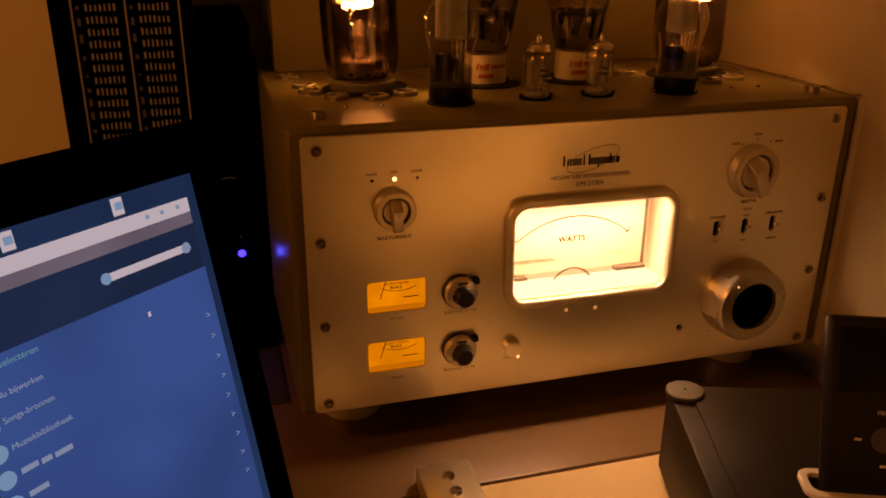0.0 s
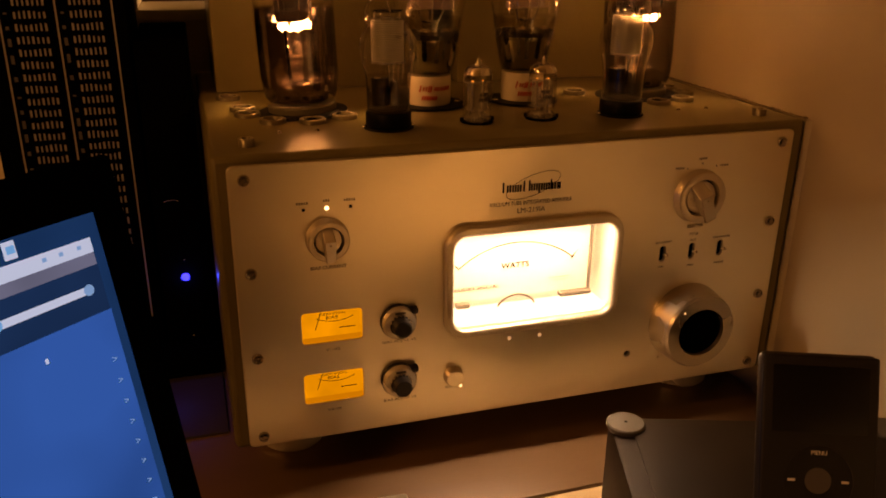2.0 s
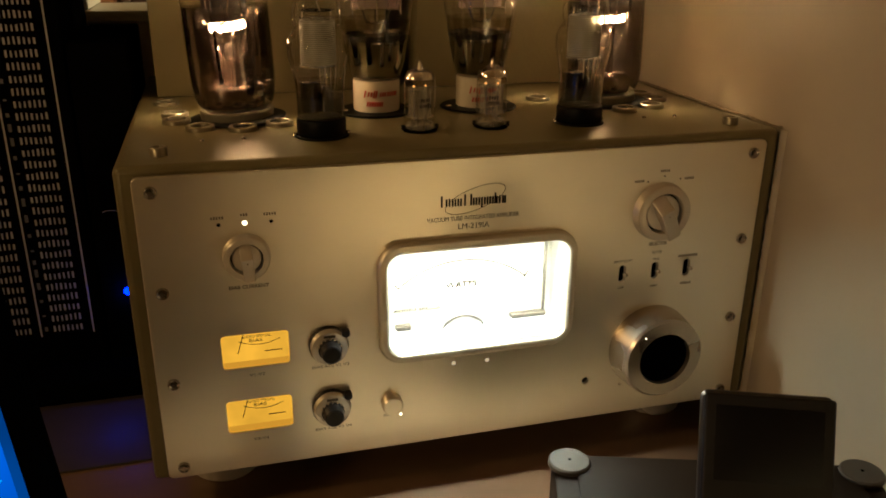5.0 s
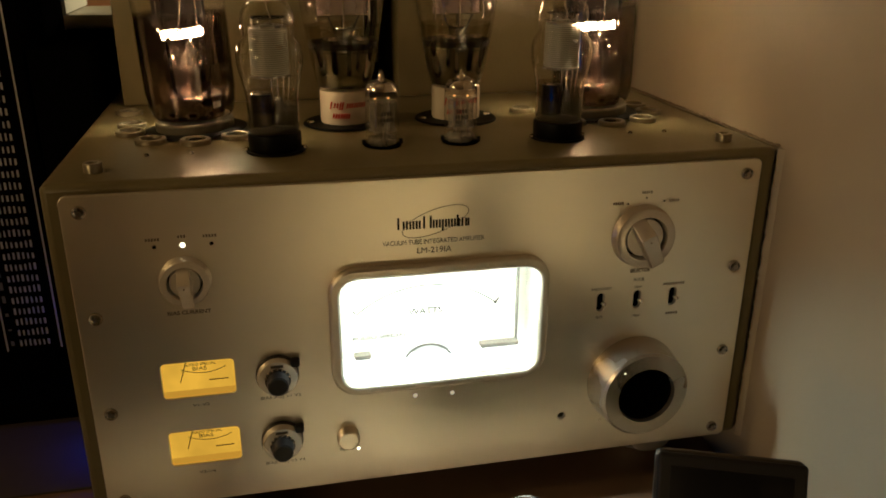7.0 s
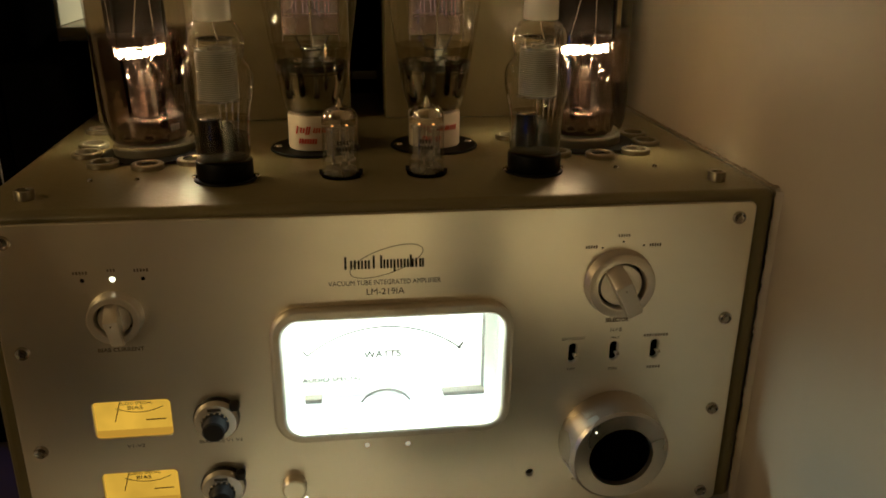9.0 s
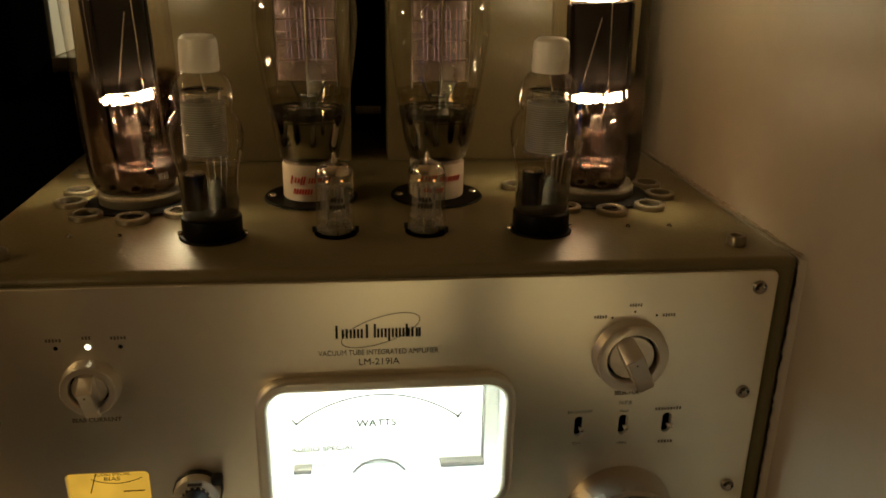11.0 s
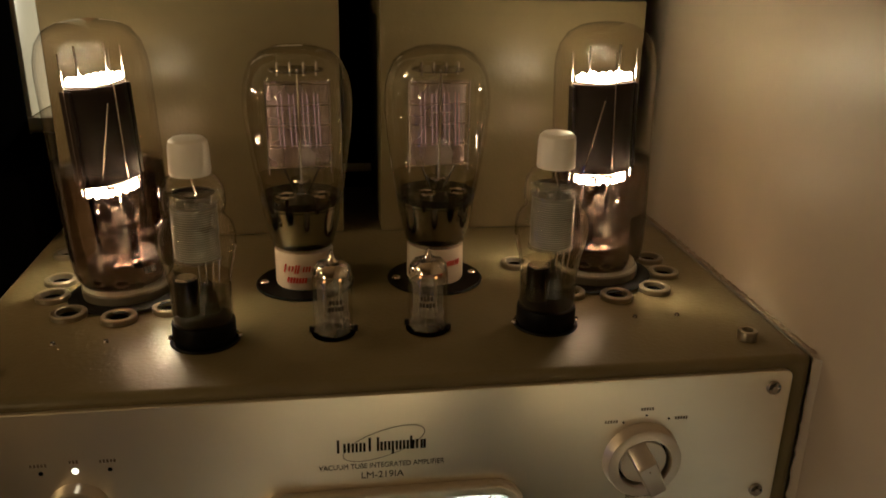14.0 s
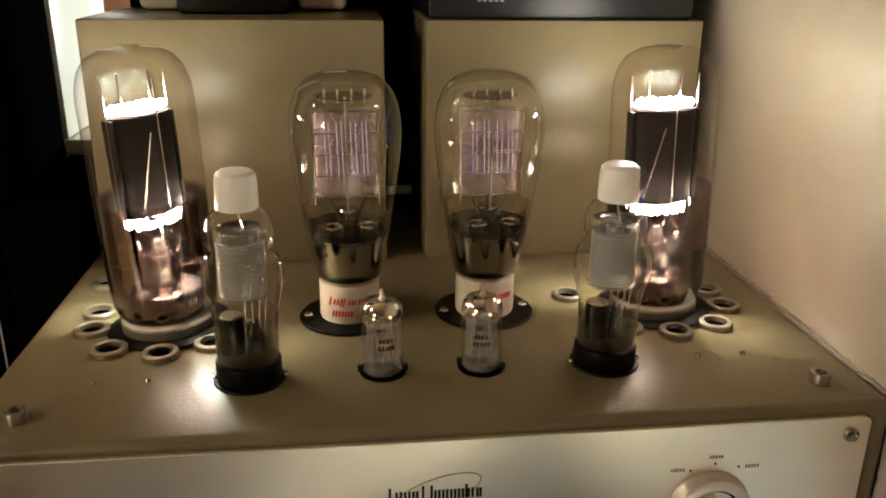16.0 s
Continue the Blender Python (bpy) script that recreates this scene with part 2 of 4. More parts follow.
M_AMBER_LIP = glow("amber meter lip", (1.0, 0.38, 0.02), 0.62)
M_LED = glow("white indicator", (1.0, 0.66, 0.36), 5.0)
M_DOT = glow("meter glow through hole", (1.0, 0.63, 0.33), 0.6)
M_BLUE = glow("blue indicator", (0.0, 0.014, 0.95), 9.0)
SCREEN_GAIN = 1.1
M_SCR_BLUE = glow("screen blue", (0.000, 0.080, 0.42), SCREEN_GAIN, 0.30, 9)
M_SCR_DARK = glow("screen slate", (0.002, 0.026, 0.105), SCREEN_GAIN, 0.3, 12)
M_SCR_DESK = glow("screen wallpaper", (0.000, 0.040, 0.17), SCREEN_GAIN, 0.3, 10)
M_SCR_WHITE = glow("screen white", (0.36, 0.60, 1.02), SCREEN_GAIN)
M_SCR_TEXT = glow("screen text", (0.11, 0.35, 0.80), SCREEN_GAIN)
M_SCR_CYAN = glow("screen cyan text", (0.01, 0.33, 0.66), SCREEN_GAIN)
M_SCR_ICON = glow("screen icon", (0.06, 0.38, 0.92), SCREEN_GAIN)


# ---- builders ----
HOME = {}


def link(name, me, mats, parent=None, label=""):
    ob = new(name, me)
    for mt in mats if isinstance(mats, (list, tuple)) else [mats]:
        me.materials.append(mt)
    if parent is not None:
        ob.parent = parent
        ob.matrix_parent_inverse = Matrix.Translation(HOME.get(parent, Vector())).inverted()
    return tagged(ob, label)


def part(name, bm, mat, parent, label="", smooth=True):
    me = bpy.data.meshes.new(name)
    bmesh.ops.recalc_face_normals(bm, faces=bm.faces)
    bm.to_mesh(me)
    bm.free()
    if smooth:
        me.shade_smooth()
        me.set_sharp_from_angle(angle=radians(35))
    return link(name, me, mat, parent, label)


def thing(name, loc, label, category, group="", kind=""):
    ob = new(name)
    ob.location = loc
    ob.empty_display_size = 0.02
    HOME[ob] = Vector(loc)
    return tagged(ob, label, category, group, kind)


def solid(name, bm, mat, label, category="", kind="", group=""):
    return tagged(part(name, bm, mat, None), label, category, group, kind)


def box(x0, x1, y0, y1, z0, z1, bevel=0.0, seg=2, bm=None):
    own = bm is None
    bm = bmesh.new() if own else bm
    r = bmesh.ops.create_cube(bm, size=1, matrix=Matrix.Translation(((x0 + x1) / 2, (y0 + y1) / 2, (z0 + z1) / 2)) @ Matrix.Diagonal((x1 - x0, y1 - y0, z1 - z0, 1)))
    if bevel:
        es = list({e for v in r["verts"] for e in v.link_edges})
        bmesh.ops.bevel(bm, geom=es, offset=bevel, segments=seg, affect="EDGES", profile=0.5)
    return bm


def lathe(profile, seg=40, m=Matrix(), bm=None, close=False):
    """Turns (radius, height) pairs about z, then moves the result by m."""
    bm = bmesh.new() if bm is None else bm
    rings = []
    for r, z in profile:
        if r < 1e-6:
            rings.append([bm.verts.new(m @ Vector((0, 0, z)))])
        else:
            rings.append([bm.verts.new(m @ Vector((r * math.cos(2 * math.pi * i / seg), r * math.sin(2 * math.pi * i / seg), z))) for i in range(seg)])
    pairs = list(zip(rings, rings[1:])) + ([(rings[-1], rings[0])] if close else [])
    for a, b in pairs:
        for i in range(seg):
            j = (i + 1) % seg
            q = [a[i % len(a)], a[j % len(a)], b[j % len(b)], b[i % len(b)]]
            q = list(dict.fromkeys(q))
            if len(q) > 2:
                bm.faces.new(q)
    return bm


def rod(a, b, r, seg=8, bm=None):
    a, b = Vector(a), Vector(b)
    d = b - a
    m = Matrix.Translation(a) @ d.to_track_quat("Z", "Y").to_matrix().to_4x4()
    return lathe([(0, 0), (r, 0), (r, d.length), (0, d.length)], seg, m, bm)


def tube_path(pts, r, seg=6, bm=None):
    bm = bmesh.new() if bm is None else bm
    for a, b in zip(pts, pts[1:]):
        rod(a, b, r, seg, bm)
    return bm


def rounded(x0, x1, z0, z1, r, n=6):
    pts = []
    for cx, cz, a0 in ((x1 - r, z1 - r, 0), (x0 + r, z1 - r, 90), (x0 + r, z0 + r, 180), (x1 - r, z0 + r, 270)):
        for i in range(n + 1):
            a = radians(a0 + 90 * i / n)
            pts.append((cx + r * math.cos(a), cz + r * math.sin(a)))
    return pts


def circle(cx, cz, r, n=24):
    return [(cx + r * math.cos(2 * math.pi * i / n), cz + r * math.sin(2 * math.pi * i / n)) for i in range(n)]


def curve_mesh(cu, m):
    ob = bpy.data.objects.new("outline", cu)
    scene.collection.objects.link(ob)
    me = bpy.data.meshes.new_from_object(ob.evaluated_get(bpy.context.evaluated_depsgraph_get()))
    bpy.data.objects.remove(ob)
    me.transform(m)
    me.materials.clear()
    return me


UPRIGHT = Matrix.Rotation(radians(90), 4, "X")


def sheet(name, outlines, y, thick, mat, parent, label="", bevel=0.0, m=None):
    """An upright plate facing -y, cut out along outlines in x and z, its front at y."""
    cu = bpy.data.curves.new(name, "CURVE")
    cu.dimensions, cu.fill_mode = "2D", "BOTH"
    cu.extrude, cu.bevel_depth, cu.bevel_resolution = max(thick / 2 - bevel, 0), bevel, 2
    cu.offset = -bevel
    for pts in outlines:
        sp = cu.splines.new("POLY")
        sp.points.add(len(pts) - 1)
        for p, (a, b) in zip(sp.points, pts):
            p.co = (a, b, 0, 1)
        sp.use_cyclic_u = True
    me = curve_mesh(cu, (m or Matrix.Translation((0, y + thick / 2, 0))) @ UPRIGHT)
    return link(name, me, mat, parent, label)


def writing(body, x, z, size, y, mat, parent, width=None, m=None, bold=0.0, align="CENTER"):
    cu = bpy.data.curves.new("lettering", "FONT")
    cu.body, cu.size, cu.align_x, cu.align_y, cu.extrude, cu.offset = body, size, align, "CENTER", 0.00008, bold
    me = curve_mesh(cu, Matrix())
    if width:
        xs = [v.co.x for v in me.vertices]
        me.transform(Matrix.Diagonal((width / (max(xs) - min(xs)), 1, 1, 1)))
    me.transform((m or Matrix.Translation((x, y - 0.0002, z))) @ UPRIGHT)
    return link("lettering", me, mat, parent)


def bars(rows, y, mat, parent, name="print_bar"):
    """Unreadable small print: one flat bar for each (x, z, width, height)."""
    for x, z, w, h in rows:
        part(name, box(x - w / 2, x + w / 2, y - 0.0003, y - 0.0001, z - h / 2, z + h / 2), mat, parent)


# ---- the room ----
DESK = 0.745
WALL_X = 0.5235


def wall_sheet():
    """The side wall: a plastered face, slightly uneven, with thickness."""
    bm = bmesh.new()
    ys = np.concatenate([np.linspace(-2.6, 0.3, 6), np.linspace(0.35, 1.0, 66), np.linspace(1.1, 2.7, 5)])
    zs = np.concatenate([np.linspace(0, 0.7, 4), np.linspace(0.74, 1.35, 62), np.linspace(1.5, 2.5, 4)])
    grid = [[bm.verts.new((WALL_X + 0.0010 + 0.0008 * noise.noise((y * 25, z * 25, 1)) + 0.0012 * noise.noise((y * 7, z * 7, 3)), y, z)) for z in zs] for y in ys]
    for a, b in zip(grid, grid[1:]):
        for i in range(len(zs) - 1):
            bm.faces.new((a[i], a[i + 1], b[i + 1], b[i]))
    back = [bm.verts.new((WALL_X + 0.12, y, z)) for y, z in ((-2.6, 0), (-2.6, 2.5), (2.7, 2.5), (2.7, 0))]
    bm.faces.new(back)
    return bm


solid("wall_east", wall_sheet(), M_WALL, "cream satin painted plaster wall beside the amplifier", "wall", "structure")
solid("floor", box(-2.8, 0.64, -2.7, 2.8, -0.1, 0), M_FLOOR, "dark wooden floor of the room", "floor", "structure")
solid("ceiling", box(-2.8, 0.64, -2.7, 2.8, 2.5, 2.6), M_BACK, "plain cream painted ceiling", "ceiling", "structure")
solid("wall_west", box(-2.8, -2.7, -2.6, 2.7, 0, 2.5), M_BACK, "plain cream painted wall", "wall", "structure")
solid("wall_south", box(-2.7, 0.5225, -2.7, -2.6, 0, 2.5), M_BACK, "plain cream painted wall", "wall", "structure")
solid("wall_hall", box(-2.7, 0.5225, 2.7, 2.8, 0, 2.5), M_BACK, "plain cream painted wall of the next room", "wall", "structure")
# the back wall with a pass-through into the lit next room
SILL, JAMB = 1.066, -0.006
wall = bmesh.new()
box(-2.7, JAMB, 0.957, 1.06, 0, 2.5, bm=wall)
box(JAMB, 0.36, 0.957, 1.06, 0, SILL - 0.012, bm=wall)
box(JAMB, 0.36, 0.957, 1.06, 1.75, 2.5, bm=wall)
box(0.36, 0.5215, 0.957, 1.06, 0, 2.5, bm=wall)
solid("wall_north", wall, M_BACK, "cream painted wall with an opening into a lit room", "wall", "structure")
opening = thing("window_1", (0.1, 1.0, SILL), "cream painted frame of an opening in the wall", "window frame", kind="structure")
part("window_sill", box(JAMB, 0.36, 0.953, 1.065, SILL - 0.0118, SILL, 0.002), M_CREAM, opening)
part("window_frame", box(JAMB + 0.0005, JAMB + 0.007, 0.954, 1.064, SILL + 0.0005, 1.748, 0.0015), M_CREAM, opening)
cabinet = thing("wooden_cabinet", (0.1, 1.55, 0), "brown wooden cabinet in the lit next room", "cabinet")
part("cabinet_post", box(-0.0765, -0.0190, 1.400, 1.75, 0.0, 1.95, 0.003), M_BROWN, cabinet, "orange-brown wooden corner post")
part("cabinet_door", box(-0.0188, 0.330, 1.440, 1.460, 0.05, 1.95, 0.003), material("dark stained wood", (0.07, 0.032, 0.015), 0.5, 0.0, 0.25, 25), cabinet, "dark stained wooden door")
part("door_knob", lathe([(0, 0.012), (0.007, 0.010), (0.009, 0.005), (0.004, 0.0), (0.004, -0.004)], 16, Matrix.Translation((-0.004, 1.438, 1.046)) @ Matrix.Rotation(radians(90), 4, "X")), M_BRASS, cabinet)
part("cabinet_back", box(-0.0188, 0.330, 1.600, 1.75, 0.0, 1.95), M_BROWN, cabinet)

desk = thing("desk", (0.0, 0.5, 0), "brown veneered wooden desk with a pale front board", "desk")
part("back_board", box(-1.2, 0.5225, 0.4865, 0.955, DESK - 0.03, DESK, 0.0015), M_DESK, desk, "brown veneered board")
part("front_board", box(-1.2, 0.5225, -0.15, 0.4835, DESK - 0.03, DESK, 0.0015), M_DESK_PALE, desk, "pale wood-grained board")
for lx in (-1.15, 0.46):
    for ly in (-0.1, 0.9):
        part("leg", box(lx - 0.025, lx + 0.025, ly - 0.025, ly + 0.025, 0, DESK - 0.03), M_DESK, desk)

# ---- amplifier ----
X0, X1, YF, YB, ZB, TOP = 0.051, 0.5215, 0.560, 0.925, 0.778, 1.005
PF = 0.5565
amp = thing("amplifier", (0.286, 0.56, DESK), "champagne metal valve amplifier with a lit meter on a desk", "amplifier")
bm = box(X0, X1, YF, YB, ZB, TOP, 0.0045, 3)
bmesh.ops.delete(bm, geom=[f for f in bm.faces if f.normal.y < -0.99 and f.calc_area() > 0.05], context="FACES")
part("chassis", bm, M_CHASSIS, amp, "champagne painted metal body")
METER_HOLE = rounded(0.2165, 0.3545, 0.8565, 0.9395, 0.012)
BIAS = [(0.1048, 0.1497, 0.8610, 0.8860), (0.1042, 0.1492, 0.8105, 0.8357)]
HOLES = [METER_HOLE] + [rounded(a, b, c, d, 0.0028) for a, b, c, d in BIAS] + [circle(0.375, 0.8137, 0.0028), circle(0.405, 0.8063, 0.0009)]
SLOTS = [0.3985, 0.4255, 0.4525]
HOLES += [rounded(x - 0.0026, x + 0.0026, 0.8950, 0.9085, 0.0025) for x in SLOTS]
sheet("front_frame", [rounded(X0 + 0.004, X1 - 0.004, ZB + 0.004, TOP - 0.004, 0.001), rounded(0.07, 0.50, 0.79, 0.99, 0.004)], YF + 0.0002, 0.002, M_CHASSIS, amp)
panel = sheet("front_panel", [rounded(0.0612, 0.5084, 0.7805, 0.9988, 0.0045)] + HOLES, PF, 0.0034, M_PANEL, amp, "sandblasted champagne front plate", 0.0006)
part("backing", box(0.07, 0.50, 0.600, 0.602, 0.79, 0.99), M_BLACK_MATT, amp, "black inner wall behind the holes")
for sx in (0.072, 0.4975):
    for sz in (0.989, 0.9215, 0.855, 0.789):
        screw = part("panel_screw", lathe([(0, 0.0026), (0.0016, 0.0026), (0.0018, 0.0012), (0.0021, 0.0012), (0.0036, 0.0022), (0.0041, 0.0012), (0.0041, 0)], 20, Matrix.Translation((sx, PF, sz)) @ Matrix.Rotation(radians(90), 4, "X")), M_DARK_NICKEL, amp, "nickel hexagon socket screw")
for fx in (0.099, 0.470):
    for fy in (0.618, 0.87):
        part("foot", lathe([(0, 0), (0.024, 0), (0.026, 0.002), (0.026, 0.029), (0.024, 0.0325), (0, 0.0325)], 40, Matrix.Translation((fx, fy, DESK + 0.0002))), M_ALU, amp, "round turned aluminium foot")

# main meter
meter = sheet("meter_bezel", [rounded(0.2114, 0.3584, 0.8522, 0.9434, 0.0180, 8), rounded(0.2190, 0.3519, 0.8588, 0.9352, 0.0105, 8)], PF - 0.0068, 0.0068, M_BEZEL, amp, "raised champagne meter surround", 0.0022)
part("back_wall", box(0.2168, 0.3573, 0.5935, 0.5950, 0.8557, 0.9403), M_SCALE, meter)
part("top_lamp", box(0.2200, 0.3540, 0.5625, 0.5735, 0.9376, 0.9389), M_METER, meter, "hidden lamp strip above the scale")
bm = bmesh.new()
box(0.2160, 0.2175, 0.5600, 0.5950, 0.8557, 0.9403, bm=bm)
box(0.3567, 0.3580, 0.5600, 0.5950, 0.8557, 0.9403, bm=bm)
box(0.2175, 0.3567, 0.5600, 0.5950, 0.9390, 0.9403, bm=bm)
box(0.2175, 0.3567, 0.5600, 0.5950, 0.8557, 0.8570, bm=bm)
part("meter_housing", bm, M_SCALE, meter, "white inner walls of the meter")
SC = 0.580
part("scale_plate", box(0.2180, 0.3440, SC, SC + 0.001, 0.8690, 0.9385), M_SCALE, meter, "warm white back-lit meter scale")
part("scale_edge", box(0.3446, 0.3458, SC - 0.003, SC + 0.001, 0.8690, 0.9345, 0.0005), M_EDGE, meter, "grey vertical edge strip")
part("scale_foot", box(0.3185, 0.3462, SC - 0.006, SC + 0.001, 0.8655, 0.8690, 0.0005), M_EDGE, meter)
part("scale_foot", box(0.2290, 0.2400, SC - 0.006, SC + 0.001, 0.8655, 0.8690, 0.0005), M_EDGE, meter)
# emission on this floor stands in for an unseen lamp beneath it
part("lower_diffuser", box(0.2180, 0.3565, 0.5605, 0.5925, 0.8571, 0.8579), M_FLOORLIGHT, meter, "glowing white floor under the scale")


def arc(cx, cz, r, a0, a1, w, y, mat, parent, name, n=28):
    pts = [(cx + (r + w / 2) * math.cos(radians(a0 + (a1 - a0) * i / n)), cz + (r + w / 2) * math.sin(radians(a0 + (a1 - a0) * i / n))) for i in range(n + 1)]
    pts += [(cx + (r - w / 2) * math.cos(radians(a1 + (a0 - a1) * i / n)), cz + (r - w / 2) * math.sin(radians(a1 + (a0 - a1) * i / n))) for i in range(n + 1)]
    return sheet(name, [pts], y, 0.0002, mat, parent)


arc(0.2810, 0.8395, 0.0762, 49.5, 130.5, 0.0009, SC - 0.0004, M_INK, meter, "scale_arc")
for i in range(10):
    a = radians(128 - i * 8.4)
    part("scale_dot", rod((0.281 + 0.0705 * math.cos(a), SC - 0.0004, 0.8395 + 0.0705 * math.sin(a)), (0.281 + 0.0705 * math.cos(a), SC - 0.0002, 0.8395 + 0.0705 * math.sin(a)), 0.0005), M_INK, meter)
part("scale_tick", rod((0.2320, SC - 0.0004, 0.8972), (0.2290, SC - 0.0004, 0.9010), 0.0005), M_INK, meter)
part("scale_tick", rod((0.3285, SC - 0.0004, 0.8972), (0.3320, SC - 0.0004, 0.9020), 0.0005), M_INK, meter)
arc(0.281, 0.8520, 0.0190, 32, 148, 0.0018, SC - 0.002, M_EDGE, meter, "pivot_cover")
writing("WATTS", 0.2795, 0.8962, 0.0068, SC - 0.0003, M_INK, meter, 0.0240, bold=0.00010)
writing("AUDIO SPECIAL", 0.2470, 0.8798, 0.0044, SC - 0.0003, M_INK, meter, 0.0385)
bars([(0.3105 + 0.0021 * k, 0.8818, 0.0013, 0.0011) for k in range(9)] + [(0.3135 + 0.0024 * k, 0.8792, 0.0016, 0.0008) for k in range(6)] + [(0.334, 0.904, 0.003, 0.001)], SC - 0.0002, M_FAINT, meter)
pane = part("glass_pane", box(0.2185, 0.3523, 0.5545, 0.5555, 0.8584, 0.9357), M_GLASS, meter, "clear meter glass")
pane.visible_shadow = False

# amber bias meters
for (a, b, c, d), title in zip(BIAS, (1, 0)):
    dial = part("bias_meter", box(a - 0.0012, b + 0.0012, PF + 0.0060, PF + 0.0072, c - 0.0012, d + 0.0012), M_AMBER, amp, "small glowing amber bias meter")
    part("dial_ledge", box(a - 0.0010, b + 0.0010, PF + 0.0004, PF + 0.0058, c + 0.0002, c + 0.0024, 0.0006), M_AMBER_LIP, dial)
    arc((a + b) / 2 + 0.003, d + 0.0195, 0.0305, 243, 297, 0.0004, PF + 0.0055, M_INK, dial, "scale_arc")
    part("needle", rod((a + 0.0105, PF + 0.0052, c + 0.0085), (a + 0.0155, PF + 0.0052, d - 0.0005), 0.0003), M_INK, dial)
    writing("BIAS", (a + b) / 2 + 0.0005, d - 0.0078, 0.0036, PF + 0.0056, M_INK, dial, 0.0088)
    writing("AUDIO SPECIAL", (a + b) / 2 + 0.001, d - 0.0046, 0.0028, PF + 0.0056, M_INK, dial, 0.020)
    bars([(b - 0.0105, c + 0.0085, 0.012, 0.0007)], PF + 0.0056, M_INK, dial)

# lettering on the front
M_PRINT = material("dark brown print", (0.03, 0.024, 0.018), 0.7, spec=0.1)
M_LOGO = material("black screen print", (0.006, 0.0055, 0.005), 0.7, spec=0.08)
M_PRINT_SOFT = material("worn brown print", (0.17, 0.145, 0.105), 0.7, spec=0.1)
writing("VACUUM TUBE INTEGRATED AMPLIFIER", 0.2805, 0.9562, 0.0044, PF, M_PRINT, amp, 0.0665)
writing("LM-219IA", 0.2805, 0.9502, 0.0056, PF, M_PRINT, amp, 0.0225)
# the maker's mark as plain strokes and a swoosh
for x, w, low, high in ((0.2592, 0.0046, 0.0, 0.0078), (0.2630, 0.0016, 0.0, 0.0056), (0.2662, 0.0032, 0.0, 0.0053), (0.2702, 0.0032, 0.0, 0.0053), (0.2762, 0.0056, 0.0, 0.0081), (0.2812, 0.0032, 0.0, 0.0053), (0.2852, 0.0032, -0.0022, 0.0053), (0.2892, 0.0032, 0.0, 0.0053), (0.2931, 0.0032, 0.0, 0.0053), (0.2964, 0.0024, 0.0, 0.0078), (0.2990, 0.0014, 0.0, 0.0056), (0.3022, 0.0028, 0.0, 0.0053)):
    for side in (-1, 1) if w > 0.002 else (0,):
        t = 0.00125
        cx = x + side * (w - t) / 2
        tall = high if side <= 0 or w > 0.005 else min(high, 0.0053)
        part("logo_stroke", box(cx - t / 2, cx + t / 2, PF - 0.0004, PF - 0.0001, 0.9652 + (low if side >= 0 else 0.0), 0.9652 + tall), M_LOGO, amp)
bm = bmesh.new()
el = []
for i in range(49):
    a = 2 * math.pi * i / 48
    ex, ez = 0.0225 * math.cos(a), 0.0078 * math.sin(a)
    el.append((0.2815 + ex * math.cos(0.32) - ez * math.sin(0.32), PF - 0.0002, 0.9695 + ex * math.sin(0.32) + ez * math.cos(0.32)))
part("logo_swoosh", tube_path(el, 0.00022, 4, bm), M_PRINT_SOFT, amp)


def cells(x, z, w, h, n):
    """A word too small to read: a row of n letter-sized bars."""
    step = w / n
    bars([(x - w / 2 + step * (k + 0.5), z, step * 0.62, h * (1 if k % 3 else 0.82)) for k in range(n)], PF, M_PRINT_SOFT, amp)


for x, z, w, n in ((0.1098, 0.9695, 0.0085, 5), (0.1266, 0.9705, 0.0050, 3), (0.1428, 0.9700, 0.0085, 5), (0.4055, 0.9733, 0.0078, 5), (0.4255, 0.9800, 0.0078, 5), (0.4457, 0.9733, 0.0078, 5), (0.4525, 0.9118, 0.0165, 9), (0.4530, 0.8890, 0.0095, 5)):
    cells(x, z, w, 0.0019, n)
writing("BACKLIGHT", 0.3985, 0.9120, 0.0028, PF, M_PRINT_SOFT, amp, 0.0150)
writing("OFF", 0.3980, 0.8905, 0.0027, PF, M_PRINT_SOFT, amp, 0.0050)
writing("MIN", 0.4257, 0.8893, 0.0027, PF, M_PRINT_SOFT, amp, 0.0055)
writing("V1-V2", 0.1270, 0.8548, 0.0032, PF, M_PRINT_SOFT, amp, 0.0105)
writing("V3-V4", 0.1262, 0.8035, 0.0032, PF, M_PRINT_SOFT, amp, 0.0105)
writing("POWER", 0.2195, 0.8078, 0.0028, PF, M_PRINT_SOFT, amp, 0.0100)
writing("BIAS CURRENT", 0.1262, 0.9207, 0.0034, PF, M_PRINT_SOFT, amp, 0.0260, bold=0.0001)
writing("BIAS ADJ V1 V2", 0.1775, 0.8545, 0.0030, PF, M_PRINT_SOFT, amp, 0.0260)
writing("BIAS ADJ V3 V4", 0.1775, 0.8040, 0.0030, PF, M_PRINT_SOFT, amp, 0.0260)
writing("SELECTOR", 0.4257, 0.9237, 0.0036, PF, M_PRINT_SOFT, amp, 0.0150, bold=0.0001)
writing("N.F.B", 0.4257, 0.9168, 0.0036, PF, M_PRINT_SOFT, amp, 0.0075)
writing("MAX", 0.4255, 0.9113, 0.0026, PF, M_PRINT_SOFT, amp)
